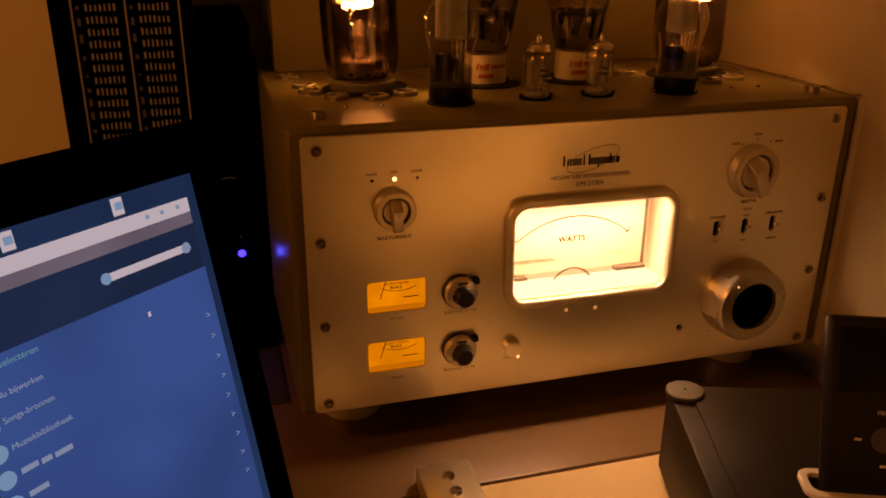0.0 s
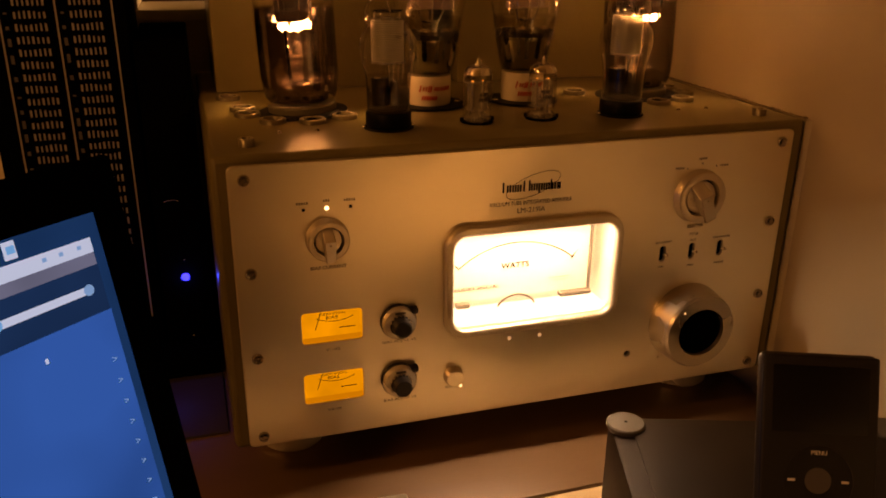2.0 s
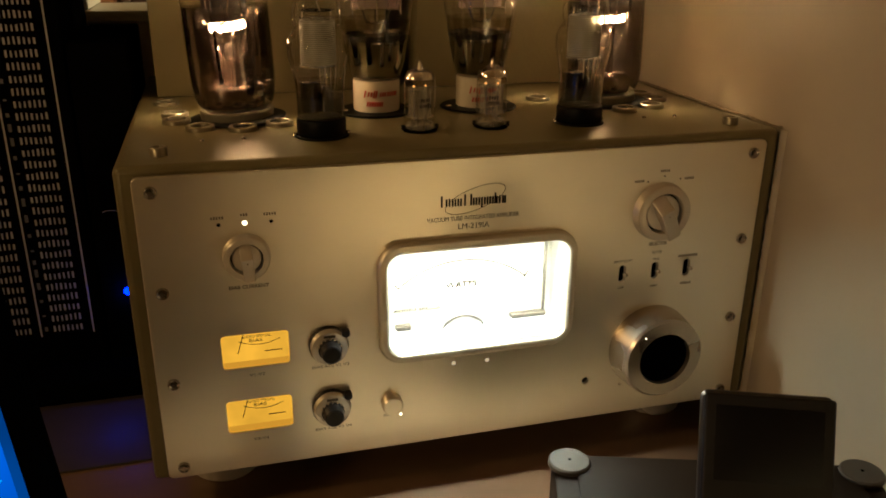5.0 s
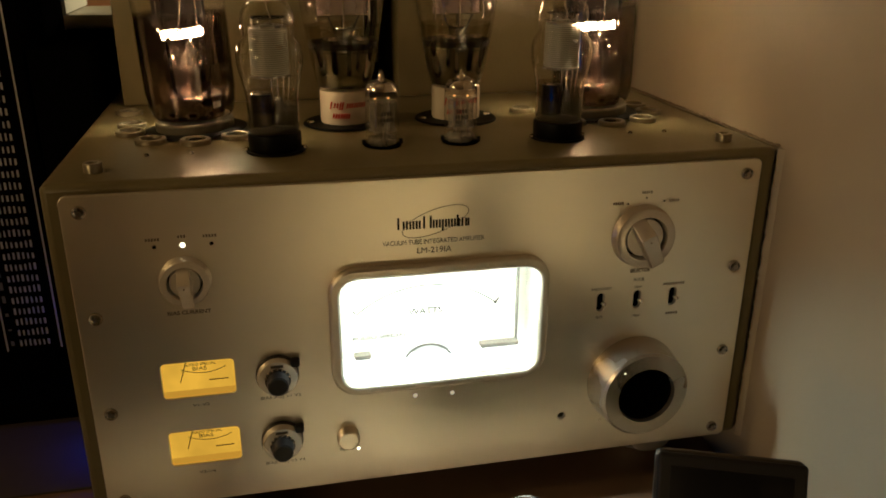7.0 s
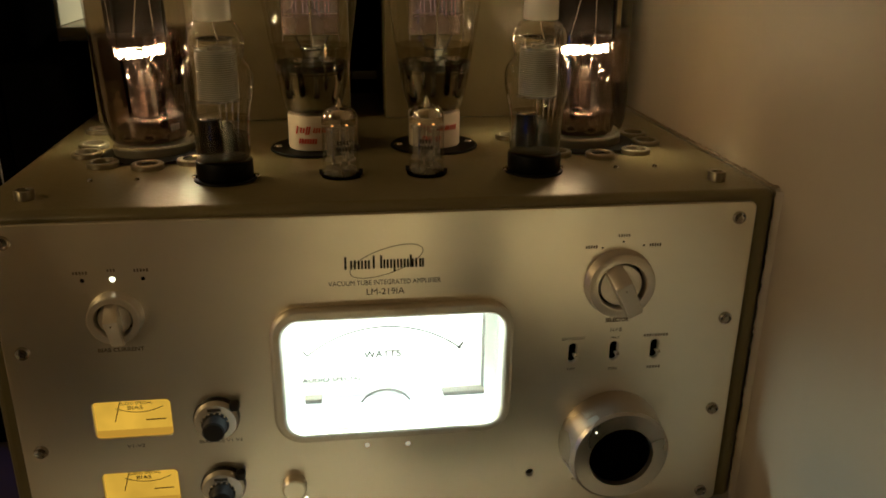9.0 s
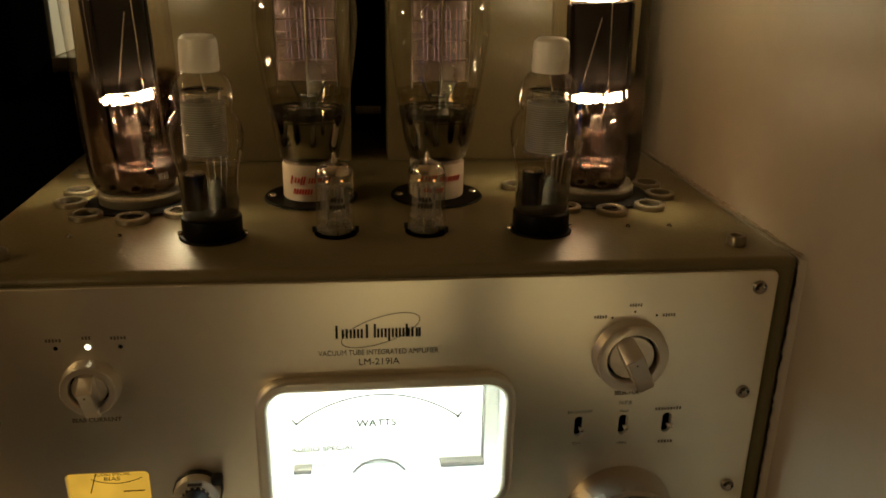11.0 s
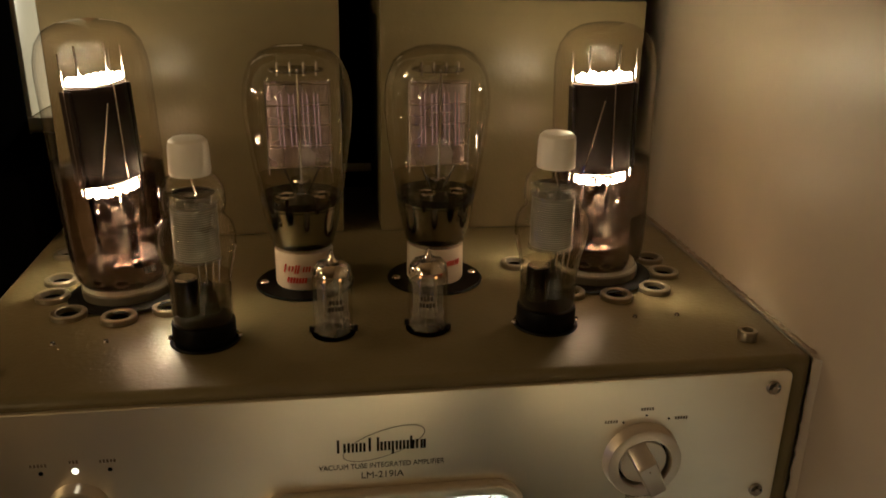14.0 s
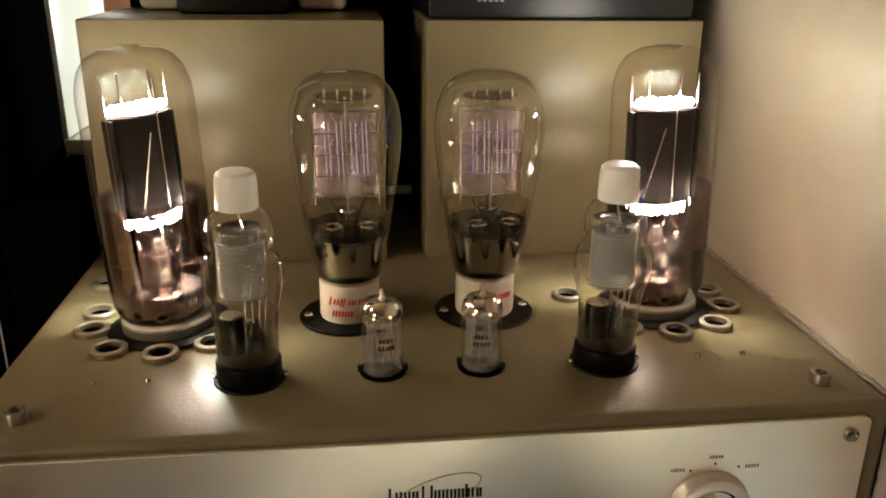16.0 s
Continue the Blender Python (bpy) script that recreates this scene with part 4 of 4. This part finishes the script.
def shoulder_valve(name):
    """A stepped dome-topped pentode with a white top cap and a black base."""
    v = thing(name, (0, 0, 0), "shouldered clear glass valve with white top cap and black base", "valve", "input valves")
    part("socket_plate", lathe([(0.0150, 0.0004), (0.0150, 0.0016), (0.0186, 0.0016), (0.0192, 0.0008), (0.0192, 0.0004)], 32), M_BAKELITE, v, "black valve socket plate")
    for a in (178, 2):
        part("socket_screw", lathe([(0, 0.0030), (0.0016, 0.0028), (0.0022, 0.0016)], 12, Matrix.Translation((0.0186 * math.cos(radians(a)), 0.0186 * math.sin(radians(a)), 0))), M_STEEL, v)
    part("base", lathe([(0, 0.0018), (0.0166, 0.0018), (0.0173, 0.0030), (0.0173, 0.0118), (0.0169, 0.0130), (0.0150, 0.0134), (0, 0.0134)], 40), M_BAKELITE, v, "black bakelite base")
    part("bulb", lathe([(0.0160, 0.0136), (0.0165, 0.0180), (0.0165, 0.0320), (0.0174, 0.0410), (0.0194, 0.0490), (0.0210, 0.0570), (0.0211, 0.0630), (0.0200, 0.0680), (0.0176, 0.0716), (0.0160, 0.0735), (0.0156, 0.0752), (0.0164, 0.0768), (0.0170, 0.0800), (0.0169, 0.0850), (0.0158, 0.0900), (0.0132, 0.0942), (0.0098, 0.0968)], 48), M_GLASS, v, "stepped clear glass envelope")
    part("top_cap", lathe([(0.0092, 0.0960), (0.0104, 0.0962), (0.0107, 0.0974), (0.0104, 0.1105), (0.0098, 0.1138), (0.0080, 0.1154), (0, 0.1159)], 36), M_WHITE, v, "white ceramic top cap")
    part("getter", lathe([(0.0155, 0.0140), (0.0160, 0.0180), (0.0161, 0.0240), (0.0162, 0.0285)], 36), M_SOOT, v, "smoky brown film inside the glass")
    part("getter_edge", lathe([(0.0162, 0.0287), (0.0165, 0.0335), (0.0171, 0.0390)], 36), M_SMOKE, v)
    cup = part("dark_shield", lathe([(0, 0.0180), (0.0062, 0.0180), (0.0066, 0.0300), (0.0064, 0.0385), (0, 0.0387)], 24, Matrix.Translation((-0.0072, -0.003, 0))), M_BAKELITE, v, "dark getter cup")
    part("cup_lid", lathe([(0, 0.0397), (0.0052, 0.0397), (0.0062, 0.0388)], 24, Matrix.Translation((-0.0072, -0.003, 0))), M_STEEL, cup)
    anode = part("anode", lathe([(0.0108, 0.0500), (0.0118, 0.0503), (0.0118, 0.0790), (0.0108, 0.0796)], 36), M_GAUZE, v, "grey gauze anode wound with fine wire")
    bm = bmesh.new()
    for k in range(22):
        z = 0.0510 + k * 0.00128
        lathe([(0.0119, z - 0.00022), (0.01222, z), (0.0119, z + 0.00022)], 32, bm=bm)
    part("winding", bm, M_GRID_GREY, anode)
    part("inner_grid", lathe([(0.0045, 0.0480), (0.0045, 0.0810)], 20), M_GAUZE, v)
    for z in (0.0488, 0.0806):
        part("mica", lathe([(0, z), (0.0132, z), (0.0132, z + 0.0005), (0, z + 0.0006)], 28), M_MICA, v)
    part("stem", lathe([(0.0062, 0.0180), (0.0052, 0.0250), (0.0034, 0.0330), (0.0, 0.0370)], 20, Matrix.Translation((0.004, 0, 0))), M_STEM, v)
    for x in (0.000, 0.004, 0.008, 0.0115):
        part("support_wire", rod((x * 0.7 + 0.001, -0.002, 0.0200), (x, -0.002, 0.0488), 0.0005), M_STEEL, v)
    for x in (-0.0095, 0.0095):
        part("support_wire", rod((x, 0, 0.0488), (x, 0, 0.0850), 0.0006), M_STEEL, v)
    part("spring_plate", lathe([(0.0026, 0.0845), (0.0100, 0.0850), (0.0120, 0.0860), (0.0100, 0.0858)], 28), M_STEM, v)
    part("top_spring", tube_path([(0.001, 0, 0.0812), (0.0022, -0.001, 0.0850), (0.0006, 0, 0.0900), (0, 0, 0.0965)], 0.0006, 6), M_STEEL, v)
    return v


def small_valve(name):
    """A small nine-pin valve with a pip on top."""
    v = thing(name, (0, 0, 0), "small clear glass valve with a silvered dome and pip", "valve", "small valves")
    part("socket_plate", lathe([(0, 0.0003), (0.0126, 0.0003), (0.0128, 0.0009), (0, 0.0010)], 28), M_BLACK_MATT, v, "black socket opening")
    for a in (170, 350):
        part("socket_tab", box(-0.0012, 0.0012, -0.0010, 0.0010, 0.0010, 0.0046, 0.0003, bm=None), M_BLACK, v).data.transform(Matrix.Translation((0.0126 * math.cos(radians(a)), 0.0126 * math.sin(radians(a)), 0)))
    part("bulb", lathe([(0.0100, 0.0012), (0.0112, 0.0025), (0.0112, 0.0370), (0.0106, 0.0402), (0.0084, 0.0430), (0.0048, 0.0446), (0.0026, 0.0454), (0.0021, 0.0475), (0.0013, 0.0503), (0, 0.0515)], 40), M_GLASS, v, "clear glass envelope")
    part("getter", lathe([(0.0107, 0.0378), (0.0101, 0.0402), (0.0080, 0.0426), (0.0040, 0.0441), (0, 0.0443)], 36), M_GETTER_LIGHT, v, "silvered dome inside the glass")
    # mirror-metal cone gives the glass pip its bright glint
    part("pip", lathe([(0.0030, 0.0442), (0.0018, 0.0456), (0.0015, 0.0474), (0.0008, 0.0494), (0, 0.0502)], 16), M_GETTER_LIGHT, v, "silver cone added inside the glass pip to brighten it")
    part("getter_edge", lathe([(0.0108, 0.0338), (0.0108, 0.0376)], 36), M_SMOKE, v)
    for x in (-0.0045, 0.0045):
        bm = ellipse_can(bmesh.new(), 0.0042, 0.0034, 0.0110, 0.0300, 16)
        bm.transform(Matrix.Translation((x, 0, 0)))
        part("anode", bm, M_PALE_GAUZE, v, "small grey anode")
        part("cathode", rod((x, 0, 0.0080), (x, 0, 0.0315), 0.0009, 8), M_GREY_ANODE, v)
        part("heater", lathe([(0, 0.0316), (0.0007, 0.0318), (0.0007, 0.0325), (0, 0.0327)], 8, Matrix.Translation((x, 0, 0))), M_FILAMENT_DIM, v)
    for z in (0.0105, 0.0303):
        part("mica", lathe([(0, z), (0.0100, z), (0.0100, z + 0.0004), (0, z + 0.0005)], 24), M_MICA, v)
    part("glass_foot", lathe([(0.0095, 0.0014), (0.0102, 0.0030), (0.0096, 0.0060), (0.0070, 0.0074), (0, 0.0078)], 28), M_PALE_GAUZE, v, "pale pressed glass foot")
    for k in range(6):
        a = radians(60 * k + 20)
        part("pin_wire", rod((0.0062 * math.cos(a), 0.0062 * math.sin(a), 0.0030), (0.0052 * math.cos(a), 0.0052 * math.sin(a), 0.0105), 0.0005, 6), M_STEEL, v)
    for z, cells in ((0.0236, (-0.0030, -0.0012, 0.0008, 0.0028)), (0.0196, (-0.0036, -0.0018, 0.0002, 0.0020, 0.0038))):
        for x in cells:
            bm = box(x - 0.0006, x + 0.0006, -0.0003, 0.0, z - 0.0013, z + 0.0013)
            bm.transform(Matrix.Translation((0, -math.sqrt(0.01135 ** 2 - x * x), 0)))
            part("print_bar", bm, M_PLATE, v)
    return v


def set_pair(make, name, spots, lean=0.0):
    first = make(name)
    for x, y, turn in spots[1:]:
        copy_thing(first, pose(x, y, TOP + lean * 0.0005, 0, -lean, 0) @ pose(0, 0, 0, 0, 0, turn))
    x, y, turn = spots[0]
    first.matrix_basis = pose(x, y, TOP + lean * 0.0005, 0, -lean, 0) @ pose(0, 0, 0, 0, 0, turn)


set_pair(big_triode, "output_valve", [(0.1310, 0.6890, 52), (0.4370, 0.6890, 3)], 2.3)
# the clear gaps in the film face the same way on both valves
for ob in bpy.data.objects:
    if ob.name.startswith("getter_film") and ob.parent:
        ob.matrix_basis = Matrix.Rotation(radians(-24 if ob.parent.name == "output_valve" else 16), 4, "Z") @ ob.matrix_basis
set_pair(globe_triode, "driver_valve", [(0.2405, 0.6950, 4), (0.3265, 0.6950, 6)])
set_pair(shoulder_valve, "input_valve", [(0.1860, 0.6170, 0), (0.3825, 0.6170, 0)])
set_pair(small_valve, "small_valve", [(0.2575, 0.6180, 8), (0.3120, 0.6180, -10)])

# ---- things on and behind the covers ----
adapter = thing("black_box_device", (0.166, 0.875, 1.1798), "black plastic device with white end caps lying on the cover", "device")
part("body", box(0.1235, 0.2030, 0.840, 0.918, 1.1798, 1.235, 0.004), M_BLACK, adapter)
for a, b in ((0.0885, 0.1195), (0.2070, 0.2450)):
    part("end_cap", box(a, b, 0.882, 0.916, 1.1803, 1.232, 0.005, 3), M_CREAM, adapter, "white plastic end cap")
part("cross_bar", box(0.0885, 0.2450, 0.917, 0.925, 1.1900, 1.225, 0.002), M_BLACK, adapter)
unit = thing("black_equipment_case", (0.4, 0.86, 1.1798), "black equipment case with tiny white lettering on the cover", "equipment")
part("case_body", box(0.2995, 0.4900, 0.797, 0.925, 1.1798, 1.290, 0.003), M_BLACK, unit)
bars([(0.335 + i * 0.004, 1.1930, 0.0024, 0.0030) for i in range(5)], 0.797, M_TICK, unit)
# black sheet added to keep the gap behind and between the covers dark
gap_sheet = thing("black_gap_sheet", (0.3, 0.94, DESK), "matt black sheet added to keep the gap behind the amplifier dark", "panel")
part("black_sheet", box(0.070, 0.5205, 0.932, 0.950, DESK, 1.75, 0.002), M_BLACK_MATT, gap_sheet)
part("cable_clip", box(0.274, 0.308, 0.9285, 0.9318, 1.017, 1.025, 0.001), M_CREAM, gap_sheet, "small cream cable clip")

# ---- tall tower with rows of pale marks ----
tower = thing("black_tower", (-0.06, 0.87, DESK), "tall black cabinet printed with rows of short white marks", "cabinet")
TY = 0.790
part("case", box(-0.119, -0.002, TY, 0.952, DESK + 0.0002, 1.62, 0.002), M_BLACK_MATT, tower, "matt black case")
LINES = (-0.1005, -0.0570, -0.0125)
for x in LINES:
    part("white_line", box(x - 0.0007, x + 0.0007, TY - 0.0005, TY - 0.0001, 0.792, 1.60), M_TICK, tower)
for x in LINES[:2]:
    bm = bmesh.new()
    for k in range(78):
        z = 0.7960 + k * 0.0103
        for i in range(7):
            cx = x + 0.0118 + i * 0.0038
            w = 0.00065 if i % 3 else 0.00085
            box(cx - w, cx + w, TY - 0.0005, TY - 0.0001, z, z + 0.0056 + 0.0006 * math.sin(k * 3 + i), bm=bm)
    tagged(part("tick_field", bm, M_TICK, tower, "rows of short white marks", smooth=False), kind="stuff")
    bm = bmesh.new()
    for k in range(60):
        z = 0.797 + k * 0.0133 + 0.002 * math.sin(k * 7.0)
        box(x + 0.0035, x + 0.0062, TY - 0.0004, TY - 0.0001, z, z + 0.0045 + 0.003 * math.sin(k * 5.0), bm=bm)
    tagged(part("side_print", bm, material("dim print", (0.06, 0.058, 0.055), 0.6), tower, "dim unreadable print", smooth=False), kind="stuff")

# ---- low black device with a blue lamp ----
nas = thing("black_network_box", (0.022, 0.86, DESK), "black plastic network box with a blue indicator lamp", "device")
# height stretched up to the sill so the lit wall behind stays black
part("case", box(0.0005, 0.0462, 0.7855, 0.950, DESK + 0.0002, 1.0535, 0.001), M_BLACK_MATT, nas)
part("blue_led", lathe([(0, 0.0030), (0.0028, 0.0020), (0.0040, 0.0)], 16, Matrix.Translation((0.0225, 0.7856, 0.831)) @ Matrix.Rotation(radians(90), 4, "X")), M_BLUE, nas, "glowing blue indicator")
for cx, cz, r in ((0.0240, 0.7680, 0.0006), (0.0230, 0.8490, 0.0006)):
    part("case_screw", lathe([(0, 0.0006), (r, 0.0004), (r * 1.3, 0.0)], 10, Matrix.Translation((cx, 0.7854, cz)) @ Matrix.Rotation(radians(90), 4, "X")), M_TICK, nas)
part("badge_arc", tube_path([(0.0170 + 0.0070 * math.cos(radians(a)), 0.7852, 0.9072 + 0.0022 * math.sin(radians(a))) for a in range(20, 161, 20)], 0.0003, 5), M_TICK, nas, "faint grey badge")
part("front_plinth", box(-0.1180, 0.0462, 0.742, 0.7850, DESK + 0.0002, 0.765, 0.002), M_BLACK_MATT, nas)
mat_board = thing("dark_mat", (-0.1, 0.7, DESK), "thin smooth dark desk mat beside the amplifier", "mat")
part("mat_sheet", box(-0.40, 0.0475, 0.636, 0.741, DESK + 0.0002, DESK + 0.0022, 0.0005), material("dark smooth vinyl", (0.05, 0.040, 0.038), 0.46, 0, 0.15, 80, 0.05, 300), mat_board)

# ---- laptop ----
PSI, TAU = 0.7355, 0.2006
LU = Vector((math.cos(PSI), math.sin(PSI), 0))
LN = Vector((math.sin(PSI), -math.cos(PSI), 0))
LV = Vector((0, 0, 1)) * math.cos(TAU) - LN * math.sin(TAU)
LW = LU.cross(LV)
CORNER = Vector((-0.0086, 0.4432, 1.0110))
SCREEN = Matrix.Translation(CORNER) @ Matrix((LU, -LW, LV)).transposed().to_4x4()
laptop = thing("laptop", (-0.1, 0.35, DESK), "black laptop with its screen open showing a blue menu", "laptop")
bm = box(-0.365, 0.0190, 0.0006, 0.0085, -0.2480, 0.0262, 0.003, 3)
bm.transform(SCREEN)
lid = part("lid", bm, M_BLACK_MATT, laptop, "black screen lid and bezel")


def on_screen(name, u0, u1, v0, v1, layer, mat, label=""):
    bm = box(u0, u1, 0.0003 - 0.00015 * layer, 0.0004 - 0.00015 * layer, v0, v1)
    bm.transform(SCREEN)
    return part(name, bm, mat, lid, label, smooth=False)


on_screen("display", -0.345, 0.0, -0.2150, 0.0, 0, M_SCR_DESK, "glowing blue display")
on_screen("window_body", -0.335, -0.0050, -0.2120, -0.0500, 1, M_SCR_BLUE)
on_screen("window_header", -0.335, -0.0055, -0.0500, -0.0256, 1, M_SCR_DARK)
on_screen("menu_strip", -0.335, -0.0058, -0.0256, -0.0192, 1, glow("screen grey blue", (0.10, 0.15, 0.30), SCREEN_GAIN, 0.2, 20))
on_screen("title_bar", -0.335, -0.0056, -0.0192, -0.0116, 1, M_SCR_WHITE)
on_screen("search_field", -0.0620, -0.0160, -0.0388, -0.0348, 2, M_SCR_WHITE)
for u in (-0.0632, -0.0142):
    bm = lathe([(0, 0.0), (0.0029, 0.0)], 20, SCREEN @ Matrix.Translation((u, -0.0002, -0.0368)) @ Matrix.Rotation(radians(90), 4, "X"))
    part("search_button", bm, M_SCR_ICON if u < -0.05 else M_SCR_TEXT, lid)
for u in (-0.0469, -0.1030):
    on_screen("shortcut_icon", u - 0.0032, u + 0.0032, -0.0098, -0.0012, 2, M_SCR_WHITE)
    on_screen("icon_mark", u - 0.0015, u + 0.0026, -0.0072, -0.0035, 3, M_SCR_ICON)
for u in (-0.0130, -0.0230, -0.0320):
    on_screen("window_button", u - 0.0011, u + 0.0011, -0.0160, -0.0140, 2, M_SCR_TEXT)
ROWS_TEXT = (("Nu bijwerken", -0.0673), ("Songs-bronnen", -0.0786), ("Muziekbibliotheek", -0.0910))
for body, v in ROWS_TEXT:
    writing(body, 0, 0, 0.0040, 0, M_SCR_TEXT, lid, m=SCREEN @ Matrix.Translation((-0.1278, -0.0002, v)), align="LEFT")
writing("Bron selecteren", 0, 0, 0.0044, 0, M_SCR_CYAN, lid, m=SCREEN @ Matrix.Translation((-0.1325, -0.0002, -0.0545)), align="LEFT")
for u0, u1, v in ((-0.1270, -0.1190, -0.1030), (-0.1175, -0.1125, -0.1035), (-0.1110, -0.1022, -0.1040), (-0.1268, -0.1175, -0.1145)):
    on_screen("text_bar", u0, u1, v - 0.0013, v + 0.0013, 2, M_SCR_TEXT)
for v in (-0.0795, -0.0912, -0.1034, -0.1155):
    bm = lathe([(0, 0.0), (0.0042, 0.0)], 24, SCREEN @ Matrix.Translation((-0.1338, -0.0002, v)) @ Matrix.Rotation(radians(90), 4, "X"))
    part("round_icon", bm, M_SCR_ICON, lid)
for k in range(9):
    writing(">", 0, 0, 0.0052, 0, M_SCR_TEXT, lid, m=SCREEN @ Matrix.Translation((-0.0111, -0.0002, -0.0760 - k * 0.0118)))
on_screen("pointer_mark", -0.0462, -0.0446, -0.0630, -0.0605, 2, M_SCR_WHITE)
low = CORNER - LV * 0.2480 + LN * 0.004
bm = box(-0.365, 0.0190, -0.245, -0.002, 0, 0.018, 0.004)
bm.transform(Matrix.Translation((low.x, low.y, DESK + 0.0002)) @ Matrix.Rotation(PSI, 4, "Z"))
part("keyboard_base", bm, M_BLACK, laptop, "black keyboard base")
bm = bmesh.new()
rod(low - LU * 0.34 + Vector((0, 0, 0.002)) - LN * 0.004, low + Vector((0, 0, 0.002)) - LN * 0.004, 0.006, 12, bm)
part("hinge", bm, M_BLACK, laptop)

# ---- player dock ----
DT, DYAW = 0.8215, radians(-18.5)
DOCK = Matrix.Translation((0.3150, 0.4510, 0)) @ Matrix.Rotation(DYAW, 4, "Z")
dock = thing("player_dock", (0.38, 0.36, DESK), "dark grey metal player dock with round corner posts", "dock")


def docked(bm):
    bm.transform(DOCK)
    return bm


part("dock_body", docked(box(-0.0105, 0.1945, -0.1945, 0.0105, DESK + 0.005, DT - 0.002, 0.003)), M_DOCK, dock, "dark anodised metal case")
part("dock_lid", docked(box(0.004, 0.180, -0.180, 0.0085, DT - 0.0018, DT, 0.0006)), M_DOCK, dock)
for dx in (0.0, 0.184):
    for dy in (0.0, -0.184):
        post = part("corner_post", docked(lathe([(0, DESK + 0.0003), (0.0060, DESK + 0.0003), (0.0080, DESK + 0.006), (0.0080, DT - 0.0015), (0, DT - 0.0015)], 32, Matrix.Translation((dx, dy, 0)))), M_DOCK, dock)
        part("post_cap", docked(lathe([(0, DT + 0.0022), (0.0125, DT + 0.0022), (0.0136, DT + 0.0012), (0.0136, DT - 0.001), (0.0120, DT - 0.0035)], 36, Matrix.Translation((dx, dy, 0)))), material("brushed grey cap", (0.065, 0.057, 0.043), 0.45, 0.2, 0.08, 200), post, "pale round cap with a centre dimple")
        # black dot on the flat cap paints the shade of a centre dimple
        part("dimple_shade", docked(lathe([(0, DT + 0.0025), (0.0012, DT + 0.0024)], 12, Matrix.Translation((dx, dy, 0)))), M_BLACK_MATT, post)
IP = Matrix.Translation((0.3600, 0.3165, DT)) @ Matrix.Rotation(radians(-22.3), 4, "Z")
rim = sheet("cradle_rim", [rounded(-0.0395, 0.0395, -0.0140, 0.0140, 0.0085), rounded(-0.0345, 0.0345, -0.0085, 0.0085, 0.005)], 0, 0.0036, M_WHITE, dock, "white plastic cradle rim", 0.0008, m=IP @ Matrix.Translation((-0.002, 0.006, 0.0019)) @ Matrix.Rotation(radians(-90), 4, "X"))
LEAN_IP = IP @ Matrix.Translation((0, 0.0, 0.0030)) @ Matrix.Rotation(radians(-22), 4, "X")
player = thing("music_player", (0.36, 0.316, DT), "black pocket music player with click wheel in a dock", "music player")


def held(bm):
    bm.transform(LEAN_IP)
    return bm


M_PLAYER_SHELL = material("dull steel shell", (0.05, 0.043, 0.036), 0.35, 0.8)
M_PLAYER_GLASS = material("dark screen", (0.004, 0.004, 0.0045), 0.4, spec=0.15)
part("back_shell", held(box(-0.0330, 0.0330, -0.0035, 0.0055, 0, 0.1035, 0.0042, 4)), M_PLAYER_SHELL, player, "dull steel back shell")
part("face", held(box(-0.0322, 0.0322, -0.0060, -0.0030, 0.0008, 0.1027, 0.0018, 3)), material("black anodised face", (0.012, 0.0115, 0.0115), 0.5, 0.0, 0.1, 200, spec=0.2), player, "black metal front")
part("screen_glass", held(box(-0.0265, 0.0265, -0.0063, -0.0059, 0.0590, 0.0970, 0.0001)), M_PLAYER_GLASS, player, "dark glossy screen")
part("click_wheel", held(lathe([(0.0075, 0.0004), (0.0192, 0.0004), (0.0195, 0.0)], 40, Matrix.Translation((0, -0.0060, 0.0320)) @ Matrix.Rotation(radians(90), 4, "X"))), M_BLACK, player, "black touch wheel")
part("centre_button", held(lathe([(0, 0.0003), (0.0072, 0.0003), (0.0074, 0.0)], 32, Matrix.Translation((0, -0.0060, 0.0320)) @ Matrix.Rotation(radians(90), 4, "X"))), material("grey button", (0.07, 0.065, 0.062), 0.4), player, "grey centre button")
writing("MENU", 0, 0, 0.0034, 0, M_WHITE, player, 0.0085, m=LEAN_IP @ Matrix.Translation((0, -0.0066, 0.0478)))
for x, z in ((-0.0148, 0.032), (0.0148, 0.032), (0.0, 0.0170)):
    bm = box(x - 0.002, x + 0.002, -0.0067, -0.0064, z - 0.0007, z + 0.0007)
    part("wheel_mark", held(bm), M_WHITE, player)

# ---- remote control ----
REM = Matrix.Translation((0.1470, 0.4990, DESK + 0.0002)) @ Matrix.Rotation(radians(-2), 4, "Z")
remote = thing("remote_control", (0.147, 0.42, DESK), "slim silver metal remote control with round buttons", "remote control")
bm = box(-0.0205, 0.0205, -0.165, 0.0, 0, 0.0155, 0.0022)
bm.transform(REM)
part("remote_body", bm, M_PANEL, remote, "silver metal bar")
for k in range(6):
    for x in ((0.0,) if k < 2 else (-0.010, 0.010)):
        bm = lathe([(0, 0.0022), (0.0042, 0.0020), (0.0050, 0.0008), (0.0050, -0.001)], 24, REM @ Matrix.Translation((x + 0.001 * k, -0.0190 - k * 0.0180, 0.0155)))
        part("button", bm, M_STEEL, remote)
